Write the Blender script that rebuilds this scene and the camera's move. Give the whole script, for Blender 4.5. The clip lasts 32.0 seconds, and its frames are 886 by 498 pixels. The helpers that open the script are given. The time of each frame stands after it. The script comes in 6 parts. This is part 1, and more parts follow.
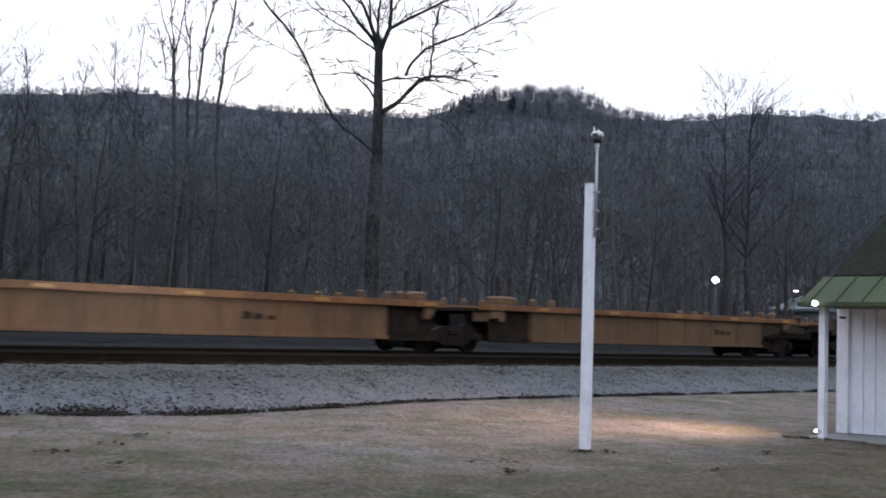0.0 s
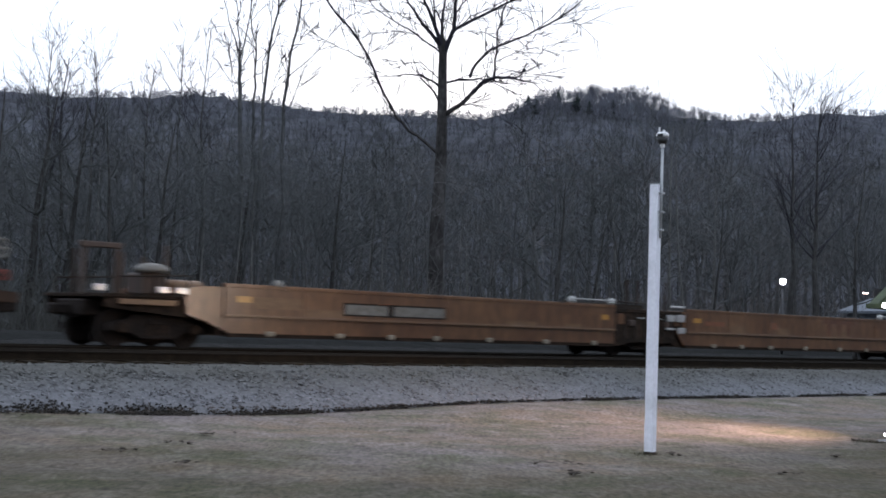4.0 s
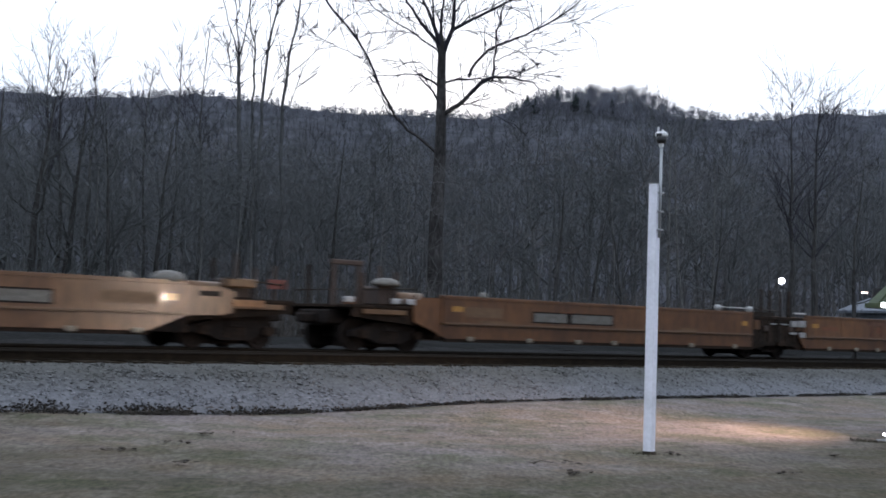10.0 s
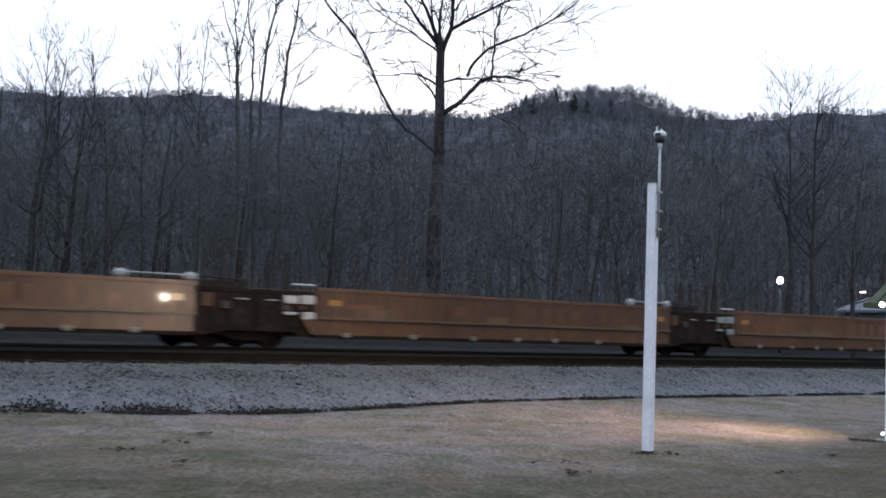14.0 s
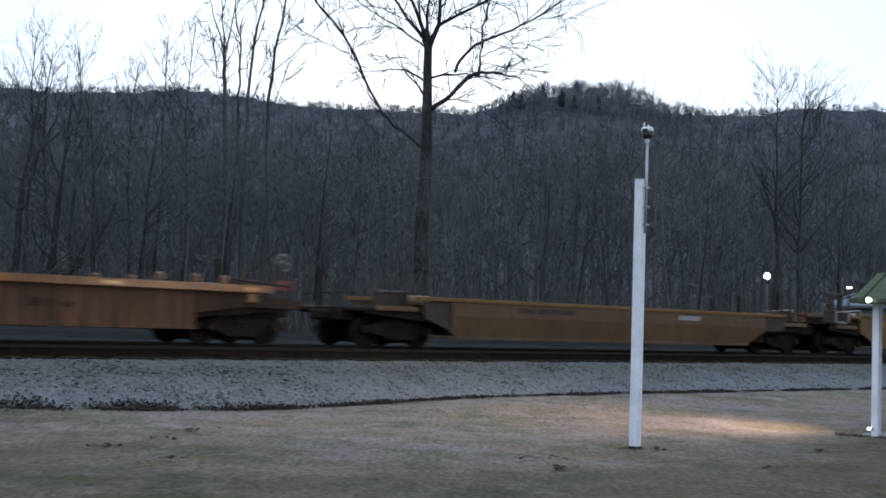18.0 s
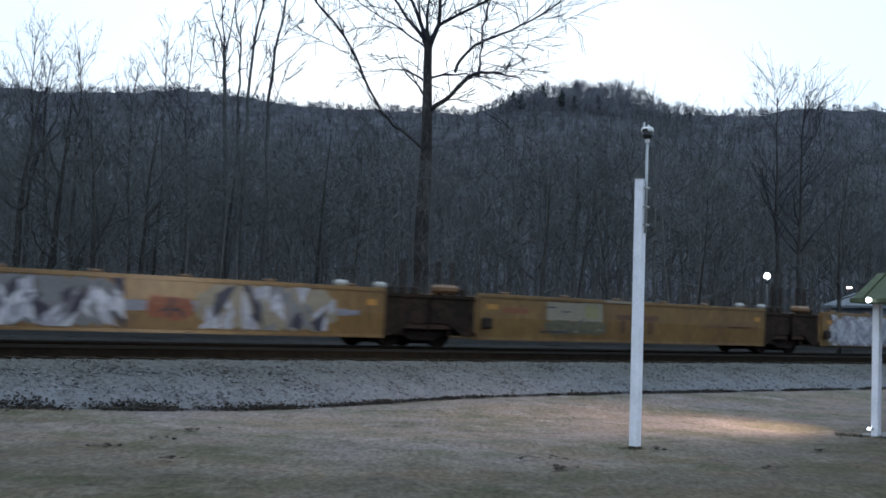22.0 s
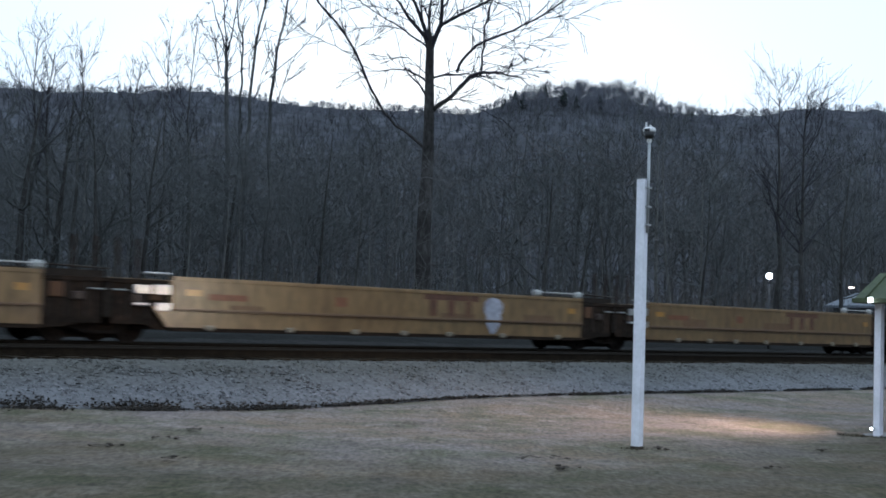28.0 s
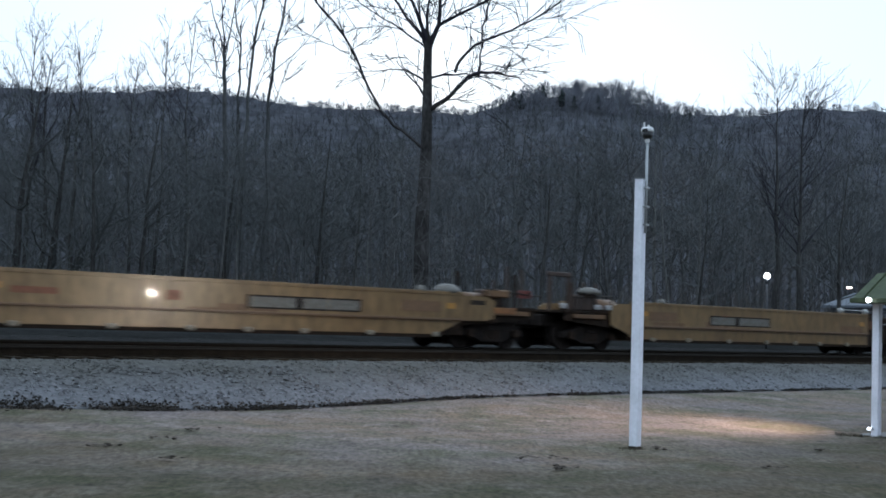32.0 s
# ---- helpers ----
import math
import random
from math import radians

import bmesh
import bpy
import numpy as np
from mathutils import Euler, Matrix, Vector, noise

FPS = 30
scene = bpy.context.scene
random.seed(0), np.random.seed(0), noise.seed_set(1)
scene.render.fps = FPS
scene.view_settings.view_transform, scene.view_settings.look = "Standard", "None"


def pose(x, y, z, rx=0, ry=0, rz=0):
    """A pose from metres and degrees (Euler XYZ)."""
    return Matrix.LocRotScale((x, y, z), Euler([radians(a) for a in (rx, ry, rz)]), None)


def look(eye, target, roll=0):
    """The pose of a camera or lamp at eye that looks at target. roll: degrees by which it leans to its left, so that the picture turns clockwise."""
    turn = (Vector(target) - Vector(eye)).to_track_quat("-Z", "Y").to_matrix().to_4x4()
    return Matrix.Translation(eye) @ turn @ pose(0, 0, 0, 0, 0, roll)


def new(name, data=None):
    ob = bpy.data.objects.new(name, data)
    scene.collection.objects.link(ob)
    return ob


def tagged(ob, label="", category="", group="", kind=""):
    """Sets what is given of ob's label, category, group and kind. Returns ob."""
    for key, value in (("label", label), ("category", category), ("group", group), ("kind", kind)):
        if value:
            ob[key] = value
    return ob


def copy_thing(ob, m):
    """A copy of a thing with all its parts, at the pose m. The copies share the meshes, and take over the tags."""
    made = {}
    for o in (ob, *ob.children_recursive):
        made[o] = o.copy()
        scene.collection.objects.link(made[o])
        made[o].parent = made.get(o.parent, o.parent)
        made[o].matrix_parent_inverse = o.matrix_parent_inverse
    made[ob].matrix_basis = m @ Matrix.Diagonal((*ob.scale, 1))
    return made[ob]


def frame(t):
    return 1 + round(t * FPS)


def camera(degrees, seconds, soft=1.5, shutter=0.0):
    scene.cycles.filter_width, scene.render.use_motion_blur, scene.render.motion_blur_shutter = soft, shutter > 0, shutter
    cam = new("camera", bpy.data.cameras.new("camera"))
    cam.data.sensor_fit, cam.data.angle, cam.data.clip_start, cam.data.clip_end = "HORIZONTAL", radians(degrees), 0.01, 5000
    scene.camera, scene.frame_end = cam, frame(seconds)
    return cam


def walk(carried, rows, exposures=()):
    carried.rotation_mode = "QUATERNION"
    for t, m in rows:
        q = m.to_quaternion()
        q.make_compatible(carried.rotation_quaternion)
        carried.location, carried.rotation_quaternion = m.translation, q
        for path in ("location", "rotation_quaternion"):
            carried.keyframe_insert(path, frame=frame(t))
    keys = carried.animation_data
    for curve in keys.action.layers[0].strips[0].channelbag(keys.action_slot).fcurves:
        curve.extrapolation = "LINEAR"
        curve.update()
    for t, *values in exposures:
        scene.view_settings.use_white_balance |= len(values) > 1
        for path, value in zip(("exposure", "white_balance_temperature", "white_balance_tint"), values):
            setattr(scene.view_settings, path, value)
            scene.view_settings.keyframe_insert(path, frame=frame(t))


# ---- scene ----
cam = camera(36.19, 32.0, soft=1.75, shutter=0.45)
walk(cam, [
    (0, pose(0, 0, 1.6, 93.48, -1.67, -45.23)),
    (0.5, pose(0, 0, 1.6, 93.46, -1.65, -44.11)),
    (1, pose(0, 0, 1.6, 93.45, -1.72, -43.51)),
    (1.5, pose(0, 0, 1.6, 93.46, -1.78, -43.23)),
    (2, pose(0, 0, 1.6, 93.47, -1.79, -42.95)),
    (2.5, pose(0, 0, 1.6, 93.46, -1.82, -42.70)),
    (3, pose(0, 0, 1.6, 93.45, -1.84, -42.56)),
    (3.5, pose(0, 0, 1.6, 93.45, -1.85, -42.53)),
    (5.5, pose(0, 0, 1.6, 93.45, -1.85, -42.53)),
    (9, pose(0, 0, 1.6, 93.45, -1.84, -42.56)),
    (11, pose(0, 0, 1.6, 93.42, -1.84, -42.59)),
    (13, pose(0, 0, 1.6, 93.42, -1.83, -42.63)),
    (14, pose(0, 0, 1.6, 93.42, -1.83, -42.63)),
    (14.5, pose(0, 0, 1.6, 93.36, -1.79, -42.91)),
    (16.5, pose(0, 0, 1.6, 93.26, -1.76, -43.12)),
    (17, pose(0, 0, 1.6, 93.26, -1.76, -43.15)),
    (21, pose(0, 0, 1.6, 93.26, -1.76, -43.15)),
    (25.5, pose(0, 0, 1.6, 93.26, -1.76, -43.15)),
    (27.5, pose(0, 0, 1.6, 93.26, -1.77, -43.08)),
    (28.5, pose(0, 0, 1.6, 93.25, -1.78, -43.05)),
    (29.5, pose(0, 0, 1.6, 93.23, -1.79, -43.00)),
    (30, pose(0, 0, 1.6, 93.24, -1.77, -43.05)),
    (30.5, pose(0, 0, 1.6, 93.26, -1.76, -43.15)),
    (32, pose(0, 0, 1.6, 93.26, -1.76, -43.15)),
], exposures=[(0, 0.14, 6480, 11), (4, 0.12, 6390, 10), (14, 0.05, 6260, 9), (17, -0.01, 6090, 5.5), (24, -0.03, 5900, 1.5), (32, -0.03, 5900, 1.5)])


# ---- world, sun, lamps ----
world = bpy.data.worlds.new("dusk_sky")
scene.world = world
world.use_nodes = True
wn, wl = world.node_tree.nodes, world.node_tree.links
sky = wn.new("ShaderNodeTexSky")
sky.sky_type, sky.sun_disc = "NISHITA", False
sky.sun_elevation, sky.sun_rotation = radians(6), radians(42)
sky.air_density, sky.dust_density, sky.ozone_density = 1.0, 3.0, 2.0
veil = wn.new("ShaderNodeMix")
veil.data_type = "RGBA"
veil.inputs["Factor"].default_value = 0.88
wl.new(sky.outputs["Color"], veil.inputs[6])
veil.inputs[7].default_value = (10.2, 11.4, 13.6, 1)
wl.new(veil.outputs[2], wn["Background"].inputs["Color"])
wn["Background"].inputs["Strength"].default_value = 0.1

sun = new("sun", bpy.data.lights.new("sun", "SUN"))
sun.data.energy, sun.data.angle, sun.data.color = 0.3, radians(25), (1.0, 0.9, 0.82)
sun.matrix_world = look((40, 46, 12), (0, 0, 0))


def lamp(name, kind, place, energy, colour, radius):
    ob = new(name, bpy.data.lights.new(name, kind))
    ob.data.energy, ob.data.color, ob.data.shadow_soft_size = energy, colour, radius
    ob.location = place
    return ob


# the two heads of the flood on the shelter's track side: one throws on the grass, one glints on the passing cars
grass_flood = lamp("grass_flood", "SPOT", (21.9, 12.3, 2.42), 2050, (1.0, 0.64, 0.47), 0.05)
grass_flood.data.spot_size, grass_flood.data.spot_blend = radians(124), 1.0
grass_flood.matrix_world = look((21.9, 12.3, 2.42), (17.0, 18.0, 0.0))
track_flood = new("track_flood", bpy.data.lights.new("track_flood", "AREA"))
track_flood.data.shape, track_flood.data.size, track_flood.data.size_y = "RECTANGLE", 0.3, 0.06
track_flood.data.energy, track_flood.data.color, track_flood.data.spread = 50, (1.0, 0.78, 0.6), radians(62)
track_flood.matrix_world = look((24.0, 12.05, 2.42), (17.0, 26.0, 5.6))


# ---- materials ----
def mat(name, colour, rough=0.7, metal=0.0, vary=0.25, scale=3.0, fine=40.0, bump=0.15, dist=0.01, stretch=(1, 1, 1),
        second=None, mix=0.5, per_object=0.0, spec=0.5):
    m = bpy.data.materials.new(name)
    m.use_nodes = True
    n, l = m.node_tree.nodes, m.node_tree.links
    bsdf = n["Principled BSDF"]
    bsdf.inputs["Roughness"].default_value = rough
    bsdf.inputs["Metallic"].default_value = metal
    bsdf.inputs["Specular IOR Level"].default_value = spec
    tc, mp = n.new("ShaderNodeTexCoord"), n.new("ShaderNodeMapping")
    mp.inputs["Scale"].default_value = stretch
    l.new(tc.outputs["Object"], mp.inputs["Vector"])
    big, small = n.new("ShaderNodeTexNoise"), n.new("ShaderNodeTexNoise")
    for tex, s, d in ((big, scale, 4), (small, fine, 3)):
        tex.inputs["Scale"].default_value = s
        tex.inputs["Detail"].default_value = d
        l.new(mp.outputs["Vector"], tex.inputs["Vector"])
    second = second or tuple(c * (1 - vary) for c in colour)
    ramp = n.new("ShaderNodeValToRGB")
    ramp.color_ramp.elements[0].position, ramp.color_ramp.elements[1].position = mix - 0.13, mix + 0.13
    ramp.color_ramp.elements[0].color = (*second, 1)
    ramp.color_ramp.elements[1].color = (*colour, 1)
    l.new(big.outputs["Fac"], ramp.inputs["Fac"])
    grain = n.new("ShaderNodeMapRange")
    grain.inputs["From Min"].default_value, grain.inputs["From Max"].default_value = 0.3, 0.7
    grain.inputs["To Min"].default_value, grain.inputs["To Max"].default_value = 1 - vary, 1 + vary
    l.new(small.outputs["Fac"], grain.inputs["Value"])
    mul = n.new("ShaderNodeVectorMath")
    mul.operation = "SCALE"
    l.new(ramp.outputs["Color"], mul.inputs[0])
    l.new(grain.outputs["Result"], mul.inputs["Scale"])
    out = mul.outputs[0]
    if per_object:
        info, rng = n.new("ShaderNodeObjectInfo"), n.new("ShaderNodeMapRange")
        rng.inputs["To Min"].default_value, rng.inputs["To Max"].default_value = 1 - per_object, 1 + per_object
        l.new(info.outputs["Random"], rng.inputs["Value"])
        mul2 = n.new("ShaderNodeVectorMath")
        mul2.operation = "SCALE"
        l.new(out, mul2.inputs[0])
        l.new(rng.outputs["Result"], mul2.inputs["Scale"])
        out = mul2.outputs[0]
    l.new(out, bsdf.inputs["Base Color"])
    if bump:
        b = n.new("ShaderNodeBump")
        b.inputs["Strength"].default_value, b.inputs["Distance"].default_value = bump, dist
        l.new(small.outputs["Fac"], b.inputs["Height"])
        l.new(b.outputs["Normal"], bsdf.inputs["Normal"])
    return m


def glow(name, colour, strength):
    m = bpy.data.materials.new(name)
    m.use_nodes = True
    b = m.node_tree.nodes["Principled BSDF"]
    b.inputs["Base Color"].default_value = (*colour, 1)
    b.inputs["Emission Color"].default_value = (*colour, 1)
    b.inputs["Emission Strength"].default_value = strength
    return m


def lawn_material(name, gain=1.0):
    """Dormant grass: mauve-grey straw, warm tan and dull green in drifts, with fine thatch."""
    m = bpy.data.materials.new(name)
    m.use_nodes = True
    n, l = m.node_tree.nodes, m.node_tree.links
    bsdf = n["Principled BSDF"]
    bsdf.inputs["Roughness"].default_value = 0.95
    bsdf.inputs["Specular IOR Level"].default_value = 0.1
    tc = n.new("ShaderNodeTexCoord")

    def cloud(scale, detail, stretch, lo, hi, offset=0.0):
        mp, tex, rng_ = n.new("ShaderNodeMapping"), n.new("ShaderNodeTexNoise"), n.new("ShaderNodeMapRange")
        mp.vector_type = "TEXTURE"
        mp.inputs["Scale"].default_value, mp.inputs["Location"].default_value = stretch, (offset, offset, 0)
        mp.inputs["Rotation"].default_value = (0, 0, -0.735)
        l.new(tc.outputs["Object"], mp.inputs["Vector"])
        l.new(mp.outputs["Vector"], tex.inputs["Vector"])
        tex.inputs["Scale"].default_value, tex.inputs["Detail"].default_value, tex.inputs["Roughness"].default_value = scale, detail, 0.65
        rng_.inputs["From Min"].default_value, rng_.inputs["From Max"].default_value = lo, hi
        l.new(tex.outputs["Fac"], rng_.inputs["Value"])
        return tex, rng_

    def blend(a, b, fac, kind="MIX"):
        mx = n.new("ShaderNodeMix")
        mx.data_type, mx.blend_type = "RGBA", kind
        l.new(fac, mx.inputs["Factor"])
        for socket, v in ((6, a), (7, b)):
            if isinstance(v, tuple):
                mx.inputs[socket].default_value = (*[c * gain for c in v], 1)
            else:
                l.new(v, mx.inputs[socket])
        return mx.outputs[2]

    drift = cloud(0.32, 6, (1, 1, 1), 0.4, 0.62)[1]
    green = cloud(0.7, 6, (1.2, 1.3, 1), 0.45, 0.64, 31)[1]
    dark = cloud(1.5, 7, (1.0, 1.6, 1), 0.56, 0.74, 57)[1]
    pale = cloud(1.6, 6, (1.0, 1.7, 1), 0.5, 0.7, 83)[1]
    thatch, grain = cloud(12, 6, (0.8, 2.2, 1), 0.3, 0.7, 11)
    col = blend((0.185, 0.158, 0.15), (0.2, 0.153, 0.115), drift.outputs[0])
    col = blend(col, (0.114, 0.11, 0.074), green.outputs[0])
    col = blend(col, (0.245, 0.212, 0.192), pale.outputs[0])
    col = blend(col, (0.075, 0.066, 0.054), dark.outputs[0])
    grain.inputs["To Min"].default_value, grain.inputs["To Max"].default_value = 0.5, 1.42
    mul = n.new("ShaderNodeVectorMath")
    mul.operation = "SCALE"
    l.new(col, mul.inputs[0])
    l.new(grain.outputs[0], mul.inputs["Scale"])
    l.new(mul.outputs[0], bsdf.inputs["Base Color"])
    bump = n.new("ShaderNodeBump")
    bump.inputs["Strength"].default_value, bump.inputs["Distance"].default_value = 0.7, 0.035
    l.new(thatch.outputs["Fac"], bump.inputs["Height"])
    l.new(bump.outputs["Normal"], bsdf.inputs["Normal"])
    return m


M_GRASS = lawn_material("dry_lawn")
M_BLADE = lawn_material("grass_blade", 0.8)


def green_belt_and_falloff(m, amount):
    """The lawn's dark green near belt, uneven at its edge; its bow paints in lens falloff at the corners."""
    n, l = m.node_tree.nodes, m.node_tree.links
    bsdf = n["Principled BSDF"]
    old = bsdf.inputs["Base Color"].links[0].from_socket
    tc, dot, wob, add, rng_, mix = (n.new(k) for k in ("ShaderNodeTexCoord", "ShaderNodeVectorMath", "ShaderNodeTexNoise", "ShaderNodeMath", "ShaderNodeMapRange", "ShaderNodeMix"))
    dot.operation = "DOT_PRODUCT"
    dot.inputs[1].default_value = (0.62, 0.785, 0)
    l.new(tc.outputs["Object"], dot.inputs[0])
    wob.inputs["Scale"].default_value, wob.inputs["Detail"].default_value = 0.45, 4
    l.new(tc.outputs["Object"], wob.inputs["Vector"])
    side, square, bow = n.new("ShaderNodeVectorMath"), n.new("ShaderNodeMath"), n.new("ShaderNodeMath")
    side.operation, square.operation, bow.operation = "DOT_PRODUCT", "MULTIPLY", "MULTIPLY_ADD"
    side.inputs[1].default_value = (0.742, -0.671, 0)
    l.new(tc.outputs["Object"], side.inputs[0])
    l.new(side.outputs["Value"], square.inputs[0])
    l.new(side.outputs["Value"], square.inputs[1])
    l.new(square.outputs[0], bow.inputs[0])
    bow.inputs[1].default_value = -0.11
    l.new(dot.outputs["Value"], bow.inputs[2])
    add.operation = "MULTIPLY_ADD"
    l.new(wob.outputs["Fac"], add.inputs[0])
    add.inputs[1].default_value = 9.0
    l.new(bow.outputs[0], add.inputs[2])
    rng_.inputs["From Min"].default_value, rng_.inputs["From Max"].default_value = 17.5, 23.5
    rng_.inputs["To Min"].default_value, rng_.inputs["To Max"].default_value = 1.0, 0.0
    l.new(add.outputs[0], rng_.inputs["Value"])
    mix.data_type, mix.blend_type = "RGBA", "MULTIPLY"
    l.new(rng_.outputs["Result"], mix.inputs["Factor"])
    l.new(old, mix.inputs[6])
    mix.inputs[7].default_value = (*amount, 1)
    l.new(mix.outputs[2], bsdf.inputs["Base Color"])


green_belt_and_falloff(M_GRASS, (0.53, 0.54, 0.455))
green_belt_and_falloff(M_BLADE, (0.72, 0.79, 0.62))
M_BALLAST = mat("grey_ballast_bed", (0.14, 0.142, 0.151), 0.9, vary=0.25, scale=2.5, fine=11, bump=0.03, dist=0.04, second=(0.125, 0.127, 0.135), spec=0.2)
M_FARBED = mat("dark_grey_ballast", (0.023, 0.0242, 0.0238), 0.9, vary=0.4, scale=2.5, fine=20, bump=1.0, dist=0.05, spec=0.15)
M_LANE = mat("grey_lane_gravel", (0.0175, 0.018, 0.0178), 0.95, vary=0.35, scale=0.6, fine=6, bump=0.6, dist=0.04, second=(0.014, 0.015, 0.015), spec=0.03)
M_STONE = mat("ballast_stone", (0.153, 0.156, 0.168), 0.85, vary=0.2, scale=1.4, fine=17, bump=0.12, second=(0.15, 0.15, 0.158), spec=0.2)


def by_piece(m, spread):
    """Each stone of a joined mesh gets a lightness of its own."""
    n, l = m.node_tree.nodes, m.node_tree.links
    bsdf = n["Principled BSDF"]
    old = bsdf.inputs["Base Color"].links[0].from_socket
    geo, rng_, mul = n.new("ShaderNodeNewGeometry"), n.new("ShaderNodeMapRange"), n.new("ShaderNodeVectorMath")
    rng_.inputs["To Min"].default_value, rng_.inputs["To Max"].default_value = 1 - spread, 1 + spread
    l.new(geo.outputs["Random Per Island"], rng_.inputs["Value"])
    mul.operation = "SCALE"
    l.new(old, mul.inputs[0])
    l.new(rng_.outputs["Result"], mul.inputs["Scale"])
    l.new(mul.outputs[0], bsdf.inputs["Base Color"])


by_piece(M_STONE, 0.42)


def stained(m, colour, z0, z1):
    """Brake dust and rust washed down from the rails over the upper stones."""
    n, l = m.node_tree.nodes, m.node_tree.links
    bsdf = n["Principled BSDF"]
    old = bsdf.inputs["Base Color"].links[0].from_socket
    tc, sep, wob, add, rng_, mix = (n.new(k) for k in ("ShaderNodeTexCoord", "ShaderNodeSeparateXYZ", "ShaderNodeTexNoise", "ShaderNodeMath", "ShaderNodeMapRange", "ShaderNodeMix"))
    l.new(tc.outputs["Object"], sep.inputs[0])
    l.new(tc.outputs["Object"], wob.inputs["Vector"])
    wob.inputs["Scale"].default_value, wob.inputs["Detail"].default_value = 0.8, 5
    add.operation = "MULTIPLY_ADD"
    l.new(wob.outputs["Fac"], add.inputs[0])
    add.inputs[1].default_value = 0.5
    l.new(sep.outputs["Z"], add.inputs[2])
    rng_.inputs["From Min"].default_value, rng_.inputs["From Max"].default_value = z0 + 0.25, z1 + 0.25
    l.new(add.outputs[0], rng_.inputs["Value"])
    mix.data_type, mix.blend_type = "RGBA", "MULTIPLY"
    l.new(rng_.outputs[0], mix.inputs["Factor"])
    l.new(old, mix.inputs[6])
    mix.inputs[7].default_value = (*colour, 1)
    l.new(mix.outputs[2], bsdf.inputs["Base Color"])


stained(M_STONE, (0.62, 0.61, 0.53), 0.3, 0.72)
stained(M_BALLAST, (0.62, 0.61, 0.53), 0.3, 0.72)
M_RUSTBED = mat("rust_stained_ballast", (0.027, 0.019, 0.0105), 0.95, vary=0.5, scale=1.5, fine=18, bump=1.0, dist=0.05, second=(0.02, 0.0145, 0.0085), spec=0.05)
M_LITTER = mat("wet_leaf_litter", (0.035, 0.03, 0.025), 0.95, vary=0.5, scale=3, fine=15, bump=0.8, dist=0.04, spec=0.1)
M_DEADLEAF = mat("damp_dead_leaves", (0.075, 0.06, 0.05), 0.95, vary=0.4, scale=3, fine=15, bump=0.5, dist=0.02, second=(0.05, 0.042, 0.034), spec=0.1)
M_TIE = mat("creosoted_timber", (0.026, 0.019, 0.0115), 0.9, vary=0.4, scale=4, fine=30, stretch=(1, 0.15, 1), per_object=0.35, spec=0.08)
M_RAIL = mat("rusty_rail_web", (0.02, 0.0145, 0.009), 0.85, vary=0.4, scale=5, fine=40, spec=0.1)
M_RAILTOP = mat("dull_rail_head", (0.02, 0.016, 0.012), 0.85, 0.0, vary=0.15, scale=2, fine=30, bump=0.05, spec=0.12)
M_BARK = mat("grey_brown_bark", (0.068, 0.067, 0.065), 0.95, vary=0.45, scale=1.6, fine=14, bump=0.8, dist=0.03, stretch=(1, 1, 0.25), second=(0.04, 0.039, 0.038), spec=0.15)
M_BIGBARK = mat("mottled_grey_bark", (0.088, 0.084, 0.082), 0.95, vary=0.45, scale=1.5, fine=9, bump=0.8, dist=0.03, stretch=(1, 1, 0.45), second=(0.036, 0.034, 0.033), mix=0.58, spec=0.15)
M_WOODBARK = mat("wood_bark", (0.097, 0.1, 0.1), 0.95, vary=0.4, scale=1.6, fine=14, bump=0.8, dist=0.03, stretch=(1, 1, 0.25), second=(0.067, 0.069, 0.071), spec=0.15)
M_BARKPALE = mat("pale_bark", (0.15, 0.15, 0.145), 0.95, vary=0.35, scale=1.0, fine=12, bump=0.6, dist=0.03, stretch=(1, 1, 0.25), second=(0.1, 0.1, 0.095), spec=0.15)
M_TWIG = mat("dark_twigs", (0.094, 0.1, 0.1), 0.95, vary=0.2, scale=0.25, fine=3, bump=0, per_object=0.15, spec=0.1)
M_SKYTWIG = mat("blue_black_twigs", (0.034, 0.033, 0.042), 0.95, vary=0.3, scale=1.2, fine=10, bump=0, spec=0.1)
M_FANTWIG = mat("grey_brown_twigs", (0.06, 0.06, 0.07), 0.95, vary=0.3, scale=1.2, fine=10, bump=0, spec=0.1)
M_BRUSH = mat("brush_twigs", (0.098, 0.106, 0.108), 0.95, vary=0.2, scale=0.06, fine=0.5, bump=0, second=(0.103, 0.095, 0.093), spec=0.1)
M_EDGEBRUSH = mat("pale_brush_twigs", (0.078, 0.086, 0.082), 0.95, vary=0.2, scale=0.08, fine=0.6, bump=0, second=(0.085, 0.077, 0.07), spec=0.1)
# the blue-grey of hill and far woods has distance haze put in
M_HILL = mat("wooded_hillside_floor", (0.07, 0.075, 0.088), 0.95, vary=0.45, scale=0.02, fine=0.14, bump=0.5, dist=0.6, second=(0.06, 0.062, 0.071), spec=0.05)
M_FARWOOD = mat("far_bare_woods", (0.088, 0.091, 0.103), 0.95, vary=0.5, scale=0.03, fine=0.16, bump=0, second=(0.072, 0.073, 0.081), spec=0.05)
# sky glow behind the crest twigs is put into their paler colour
M_CREST = mat("sky_paled_crest_twigs", (0.16, 0.165, 0.19), 0.95, vary=0.4, scale=0.03, fine=0.16, bump=0, second=(0.11, 0.115, 0.135), spec=0.05)
M_EVERGREEN = mat("far_pines", (0.034, 0.044, 0.042), 0.95, vary=0.4, scale=0.3, fine=2, bump=0, spec=0.05)
M_POLE = mat("weathered_grey_steel", (0.06, 0.062, 0.066), 0.8, vary=0.2, scale=2, fine=15, bump=0.1)
